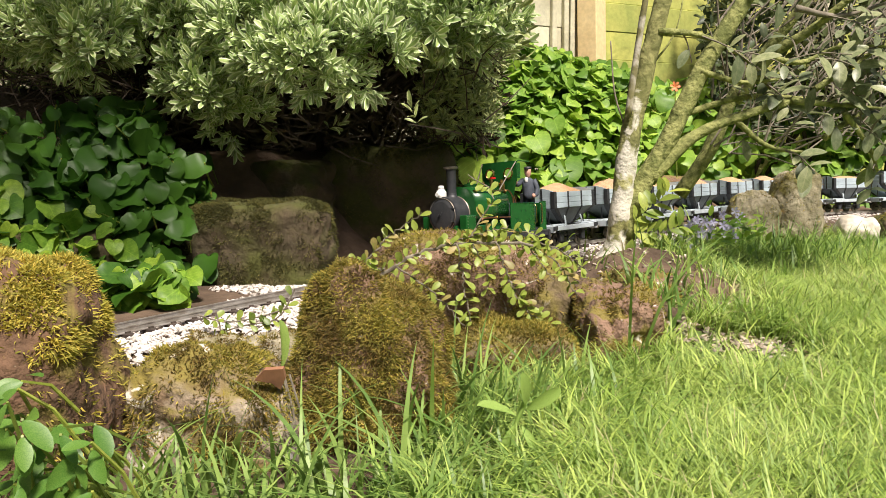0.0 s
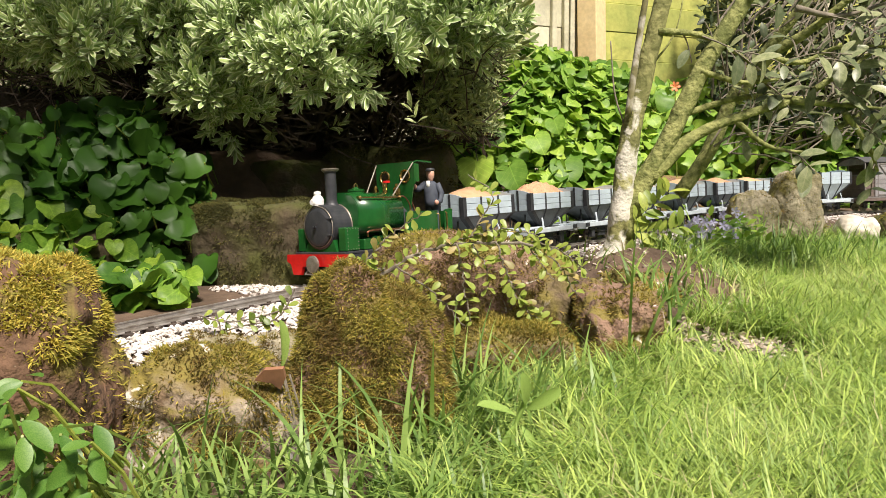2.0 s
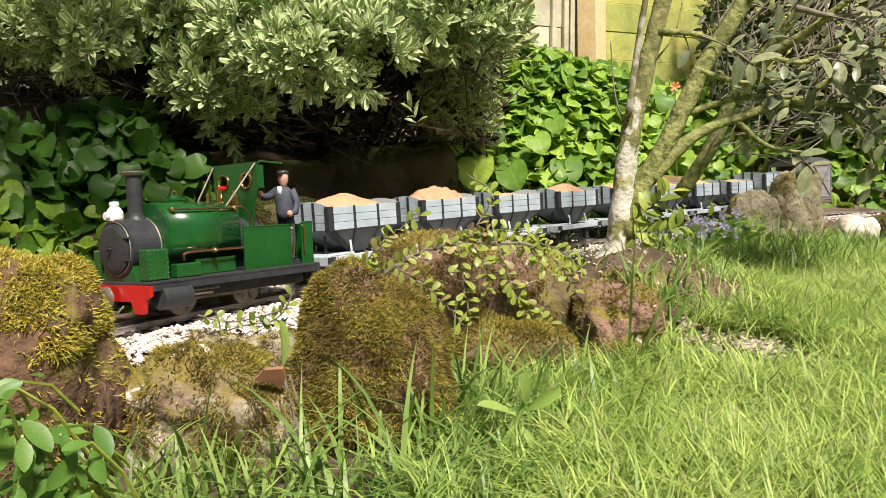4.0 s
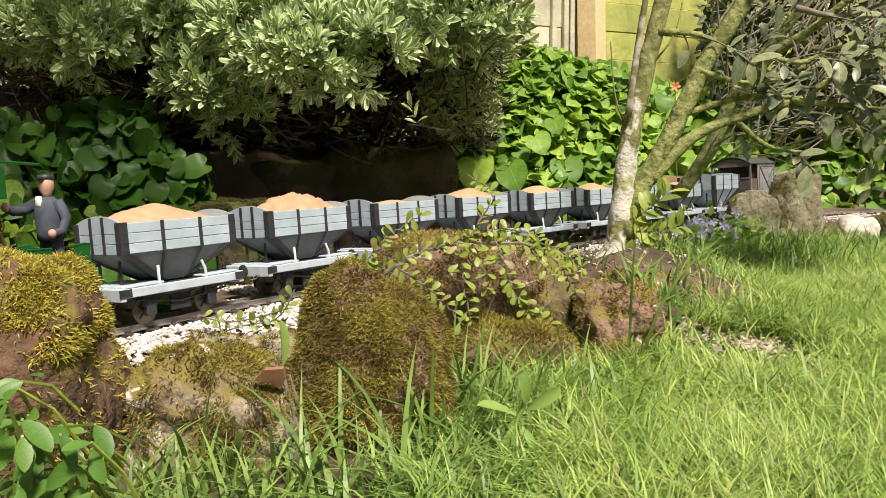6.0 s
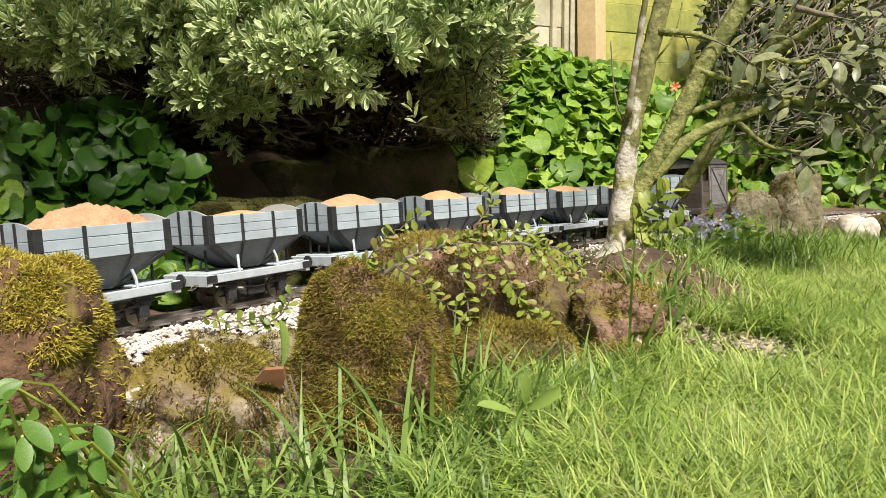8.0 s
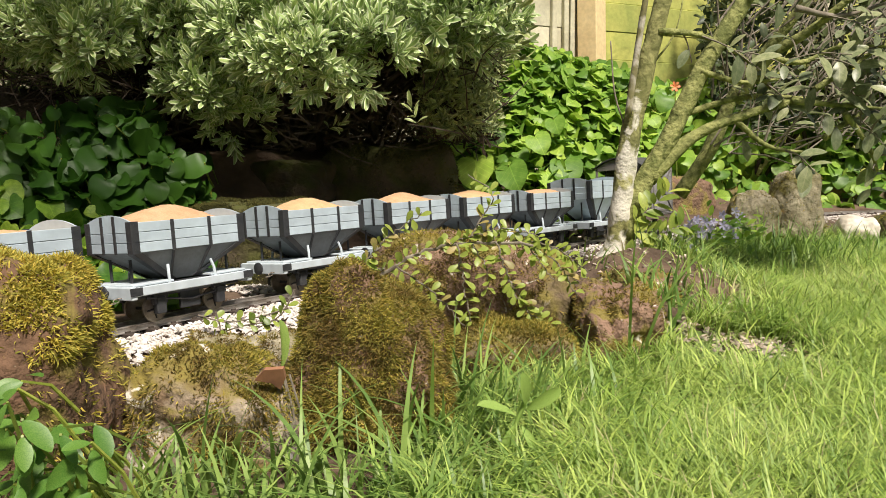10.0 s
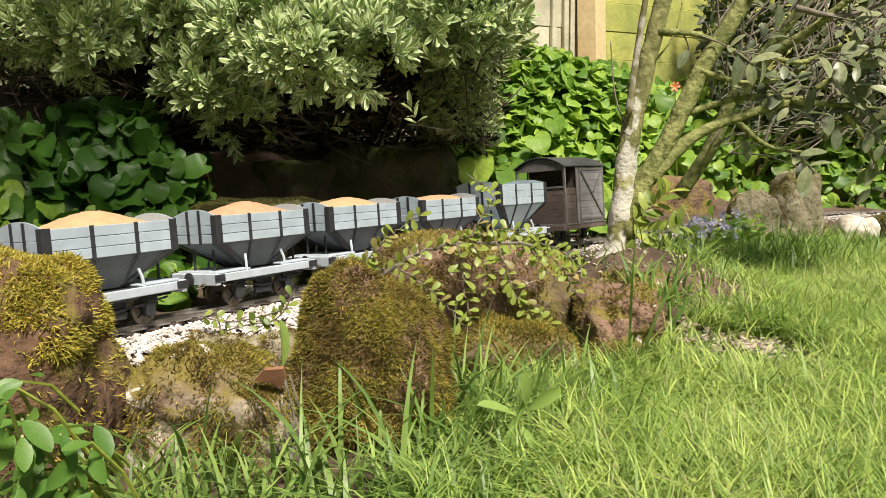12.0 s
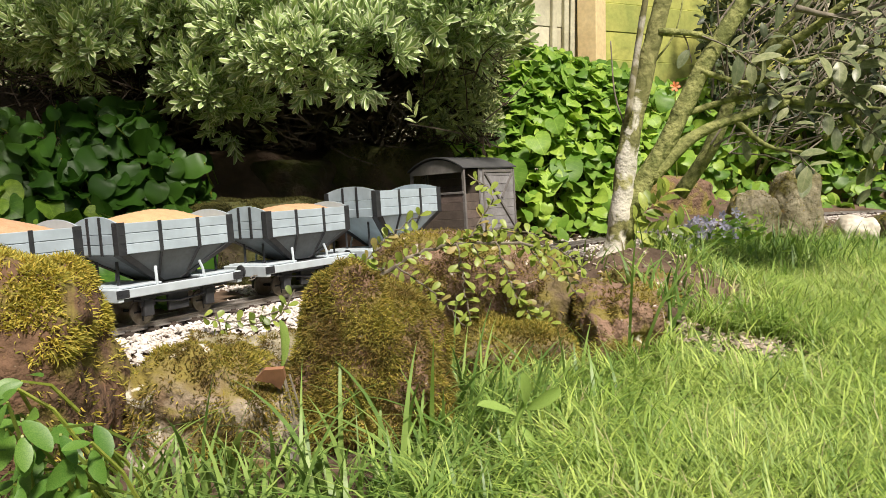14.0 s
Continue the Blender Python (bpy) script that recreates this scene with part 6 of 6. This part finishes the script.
def blades(name, places, material, label, seed, segs=3):
    """Bent grass blades, each a tapering strip; places give foot, length, width and lean."""
    n = len(places)
    arr = np.array(places)
    foot, ln, wd, lean = arr[:, :3], arr[:, 3], arr[:, 4], arr[:, 5]
    rs = np.random.RandomState(seed)
    az = rs.uniform(0, 2 * np.pi, n)
    side = np.stack([-np.sin(az + rs.uniform(-0.6, 0.6, n)), np.cos(az), np.zeros(n)], -1)
    out = np.stack([np.cos(az), np.sin(az), np.zeros(n)], -1)
    vv = []
    for k in range(segs + 1):
        u = k / segs
        c = foot + out * (ln * lean * u ** 1.8)[:, None] + np.array([0, 0, 1.0]) * (ln * (u - 0.45 * lean * u ** 2.2))[:, None]
        w = wd * (1 - u ** 1.6) * 0.5 + 0.00008
        vv += [c - side * w[:, None], c + side * w[:, None]]
    v = np.stack(vv, 1).reshape(-1, 3)
    m = 2 * (segs + 1)
    faces = []
    for i in range(n):
        b = i * m
        faces += [(b + 2 * k, b + 2 * k + 1, b + 2 * k + 3, b + 2 * k + 2) for k in range(segs)]
    ob = raw(name, v, faces, material, smooth=True)
    return tagged(ob, label, "grass", kind="stuff")


def lawn():
    rnd = random.Random(51)
    g, dry = [], []
    while len(g) < 62000:
        y = 0.40 + 1.85 * rnd.random() ** 1.45
        x = rnd.uniform(-0.12, 0.68 * y + 0.15)
        d, s = beside(x, y)
        if d > -0.14:
            continue
        edge = -0.025 + 0.345 * smooth(0.62, 0.95, y) + (0.04 if y > 0.95 else 0)
        if x < edge and rnd.random() > 0.05:
            continue
        if x < 0.46 + 0.12 * (y - 1.0) and y > 1.0 and rnd.random() > 0.10:
            continue
        if abs(x - 0.365) < 0.085 and -0.11 < y - 0.90 < 0.03 and rnd.random() < 0.93:
            continue
        if x < 0.10 and y < 0.68 and rnd.random() < 0.45 + 4 * (0.08 - x):
            continue
        if abs(x - 0.052) < 0.035 and 0.42 < y < 0.59 and rnd.random() < 0.6:
            continue
        p = 0.5 + 0.5 * noise.noise((x * 5, y * 5, 7))
        (dry if rnd.random() < 0.07 else g).append((x, y, ground_z(x, y) - 0.002, rnd.uniform(0.03, 0.065) * (0.7 + 0.6 * p), rnd.uniform(0.0014, 0.0030), rnd.uniform(0.35, 1.35)))
    for q in list(g[::11]):
        g.append((q[0] + rnd.uniform(-0.01, 0.01), q[1] + rnd.uniform(-0.01, 0.01), q[2], rnd.uniform(0.05, 0.09), rnd.uniform(0.0022, 0.0034), rnd.uniform(0.5, 1.5)))
    blades("lawn_grass", g, M["grass"], "sunlit bright green uncut lawn grass", 52)
    blades("dry_grass", dry, M["grass_dry"], "pale dry blades among the lawn grass", 53)
    wide = []
    for _ in range(14000):                    # the rest of the lawn
        x, y = rnd.uniform(-0.9, 3.0), rnd.uniform(-1.6, 2.0)
        if (y > 0 and x < 0.68 * y + 0.15) or (0 < y < 0.6 and x < 0.6) or (abs(x) < 0.25 and y > -0.3) or beside(x, y)[0] > -0.14:
            continue
        wide.append((x, y, -0.002, rnd.uniform(0.04, 0.075), rnd.uniform(0.003, 0.006), rnd.uniform(0.35, 1.3)))
    blades("lawn_grass", wide, M["grass"], "bright green uncut lawn grass", 55)
    tall = []
    for cx, cy, r, n, ln in ((-0.02, 0.60, 0.05, 45, 0.12), (-0.17, 0.52, 0.09, 60, 0.11), (0.02, 0.70, 0.06, 60, 0.10), (0.80, 1.72, 0.12, 420, 0.12), (0.62, 1.55, 0.14, 420, 0.09), (1.0, 1.85, 0.12, 300, 0.08), (0.12, 0.72, 0.07, 70, 0.08), (0.30, 1.02, 0.05, 40, 0.08), (1.2, 1.95, 0.14, 300, 0.09), (-0.30, 0.47, 0.05, 30, 0.09), (0.27, 0.93, 0.05, 40, 0.09), (0.42, 1.2, 0.08, 40, 0.07), (0.205, 0.83, 0.02, 3, 0.24), (0.045, 0.66, 0.015, 8, 0.13), (-0.18, 0.475, 0.11, 260, 0.060), (-0.02, 0.50, 0.07, 260, 0.065), (0.06, 0.63, 0.06, 160, 0.07)):
        for _ in range(n):
            x, y = rnd.gauss(cx, r * 0.6), rnd.gauss(cy, r * 0.5)
            if y < 0.36:
                continue
            tall.append((x, y, ground_z(x, y) - 0.002, ln * rnd.uniform(0.5, 1.25), rnd.uniform(0.0028, 0.0060), rnd.uniform(0.2, 1.2)))
    blades("tall_grass", tall, M["grass_deep"], "long dark green grass blades round the stones", 54, 6)
    # two broad-leaved shoots in the grass
    t = empty("broadleaf_weed", "pale green weed with long broad leaves in the grass", "plant")
    me = leaf_mesh("leaf", "lance", M["leaf_strap"])
    root = Vector((0.052, 0.565, 0.008))
    part("stem", tube(bend([root, root + Vector((0.004, 0, 0.03)), root + Vector((0.012, 0, 0.052))], 8), [0.0018] * 9, 6), M["leaf_strap"], t)
    for dx, dz, wx, wz, s in ((0.006, 0.042, -0.9, 0.35, 0.036), (0.012, 0.050, -0.1, 1.0, 0.030), (0.012, 0.046, 0.8, 0.6, 0.034), (0.004, 0.036, -0.35, -0.9, 0.032), (0.009, 0.034, 0.3, -0.5, 0.024), (0.002, 0.020, -0.2, -0.9, 0.030)):
        share("leaf", me, aim(root + Vector((dx, -0.004, dz)), (wx, -0.25, wz), (0.6 * wx, -0.5, 0.6), s, 0.4), t)


def fence():
    """A timber fence at the back of the garden: post, rails and boards."""
    f = empty("garden_fence", "sunlit timber fence with horizontal boards", "fence", m=Matrix.Translation((0.585, 3.1, 0.08)) @ Matrix.Rotation(radians(24), 4, "Z") @ Matrix.Translation((-0.585, 0, 0)))
    for k in range(14):
        z = 0.02 + k * 0.115
        part("board", box(0.60, 3.2, -0.012 + 0.003 * (k % 2), 0.006, z, z + 0.1145, 0.002), M["fence_lit"], f)
        part("board", box(-2.6, 0.555, -0.012 + 0.003 * (k % 2), 0.006, z, z + 0.1145, 0.002), M["fence_pale"], f)
    for x in (0.415, 0.47, 0.50):
        part("batten", box(x, x + 0.022, -0.034, -0.0125, 0.0, 1.6, 0.002), M["fence_pale"], f)
    bm = box(-0.043, 0.043, -0.043, 0.043, 0, 1.75, 0.004)
    p = part("post", bm, M["post_wood"], f, "new square sawn timber post")
    p.matrix_basis = pose(0.585, -0.085, 0, 0, -1.5, -62)
    for x in (1.9, -1.1, -2.2):
        part("post", box(x - 0.04, x + 0.04, -0.09, -0.0125, 0, 1.7, 0.004), M["fence_pale"], f)


def boundary():
    """Walls added out of view: they close the place and block low sky."""
    for name, b in (("wall_south", (-6, 8, -5.2, -5.0, 0, 2.6)), ("wall_west", (-4.2, -4.0, -5, 3.2, 0, 2.0)), ("wall_east", (7.0, 7.2, -5, 3.2, 0, 2.0))):
        tagged(part(name, box(*b), M["fence_pale"]), "plain unseen wall added to block low sky", "wall", kind="structure")


def oddments():
    rnd = random.Random(61)
    bm = prism([(-0.013, 0.001), (-0.002, 0.010), (0.014, 0.009), (0.013, -0.001), (0.006, -0.011), (0.001, -0.004)], -0.002, 0.002)
    ob = part("terracotta_shard", bm, mat("terracotta", (0.36, 0.17, 0.09), (0.22, 0.11, 0.06), 40, 0.85, bump=0.0008))
    ob.matrix_basis = Matrix.Translation(seen(-243, -296, 0.585)) @ Euler((radians(20), radians(-8), radians(-8))).to_matrix().to_4x4()
    tagged(ob, "broken orange terracotta shard wedged between stones", "shard")
    pl = [tuple(seen(-222 + rnd.gauss(0, 4), -330 - 9 * k, 0.60)) for k in range(14)]
    chips("white_pebbles", pl, 0.008, M["gravel"], "white pebbles fallen between two mossy stones", 62)
    t = empty("dead_stems", "dry brown plant stems hanging between stones", "stems")
    for k in range(7):
        a = seen(-230 + rnd.uniform(-8, 14), -290, 0.60)
        b = seen(-205 + rnd.uniform(-8, 18), -430, 0.58)
        part("stem", tube(bend([a, (a + b) / 2 + Vector((rnd.uniform(-0.008, 0.008), 0, 0)), b], 8), 0.0009, 5), M["twig"], t)
    t = empty("green_shoot", "single pale green upright shoot among the stones", "plant")
    foot, tip = seen(-226, -285, 0.64), seen(-226, -212, 0.645)
    share("leaf", leaf_mesh("leaf", "lance", M["leaf_strap"]), aim(foot, tip - foot, (0.2, -1, 0.2), (tip - foot).length, 1.0), t)
    part("stem", tube([foot - Vector((0, 0, 0.03)), foot + (tip - foot) * 0.3], [0.0016, 0.0012], 6), M["leaf_strap"], t)
    # lilac flowers by the tree
    t = empty("violet_plant", "low plant with small lilac flowers beside the tree", "plant")
    petals, gm = [], []
    for _ in range(46):
        c = seen(rnd.gauss(365, 32), rnd.gauss(-98, 14), rnd.uniform(1.55, 1.75))
        for k in range(5):
            a = k * 1.257
            petals.append(aim(c, (math.cos(a), -0.3, math.sin(a)), (0, -1, 0.3), 0.011))
    for _ in range(260):
        c = seen(rnd.gauss(365, 50), rnd.gauss(-112, 18), rnd.uniform(1.5, 1.8))
        gm.append(aim(c, (rnd.uniform(-1, 1), rnd.uniform(-1, 0), rnd.uniform(-0.3, 0.8)), (0, -0.5, 0.8), 0.024))
    scatter("flowers", leaf_shape("small"), petals, M["petal_blue"], t)["kind"] = "stuff"
    scatter("leaves", leaf_shape("oval"), gm, M["leaf_ivy_i"], t)["kind"] = "stuff"
    t = empty("orange_flower", "small orange flower beyond the tree", "flower")
    fl = [aim(seen(312, 100, 2.3), (math.cos(k), -0.3, math.sin(k)), (0, -1, 0.3), 0.017) for k in range(6)]
    scatter("petals", leaf_shape("small"), fl, M["petal_orange"], t)
    a, b = seen(312, 100, 2.3), seen(318, -20, 2.33)
    part("stalk", tube(bend([(b.x, b.y, 0.2), (a + b) / 2, a], 8), 0.0018, 6), M["leaf_young"], t)


def plants():
    fence()
    boundary()
    hebe_bush()
    ground_plants()
    back_shrub()
    garden_tree()
    cotoneaster()
    lawn()
    oddments()

# ---------- build ----------
ground()
railway()
gravels()
stones()
locomotive = loco(Matrix())
wagons = [wagon(Matrix())]
wagons += [copy_thing(wagons[0], Matrix()) for _ in range(7)]
wagons.append(wagon(Matrix(), top=0.135, low=0.096, wide=0.056, lift=0.0, chute="grey_paint"))
tagged(wagons[8], "empty tall grey planked hopper wagon with black iron straps")
for w_, (h_, m_, l_) in zip(wagons, ((0.024, "sand", 0.0), (0.026, "sand_red", 0.009), (0.010, "sand_pale", 0.0), (0.021, "sand", 0.001), (0.018, "sand_pale", 0.0), (0.021, "sand", 0.0), (0.019, "sand_pale", 0.0), (0.015, "sand", 0.0))):
    load(w_, h_, M[m_], wagons.index(w_) + 1, l_)
brake_van = van(Matrix())
engine_driver = driver()
plants()


def motions():
    """The whole train runs along the line; its wheels turn with the way gone."""
    def rows(offset, base, local=None, lean=CANT, nose=0.0):
        out = []
        for k in range(0, 57):
            t = k * 0.25
            s = offset - run(t)
            a, b = track(s - base), track(s + base)
            m = Matrix.Translation((a + b) / 2) @ Matrix.Rotation(math.atan2(b[1] - a[1], b[0] - a[0]), 4, "Z") @ Matrix.Rotation(-lean, 4, "X") @ Matrix.Rotation(nose, 4, "Y")
            out.append((t, m @ local if local is not None else m))
        return out

    def spin(thing, radius):
        for ax in thing.children:
            if ax.name.startswith("wheelset"):
                p = ax.matrix_basis.translation.copy()
                n = math.ceil(140 * 0.0135 / radius * 1.05)
                walk(ax, [(14.0 * k / n, Matrix.Translation(p) @ Matrix.Rotation(-run(14.0 * k / n) / radius, 4, "Y")) for k in range(n + 1)])

    walk(locomotive, rows(LOCO_AT, 0.045, nose=NOSE_UP))
    walk(engine_driver, rows(LOCO_AT, 0.045, DRIVER_ON, CANT, NOSE_UP))
    spin(locomotive, LOCO_WHEEL)
    for k, w in enumerate(wagons):
        walk(w, rows(WAGON_0 + k * PITCH + SLACK[k], 0.042))
        spin(w, 0.0135)
    walk(brake_van, rows(2.9950, 0.042))
    spin(brake_van, 0.0135)


motions()
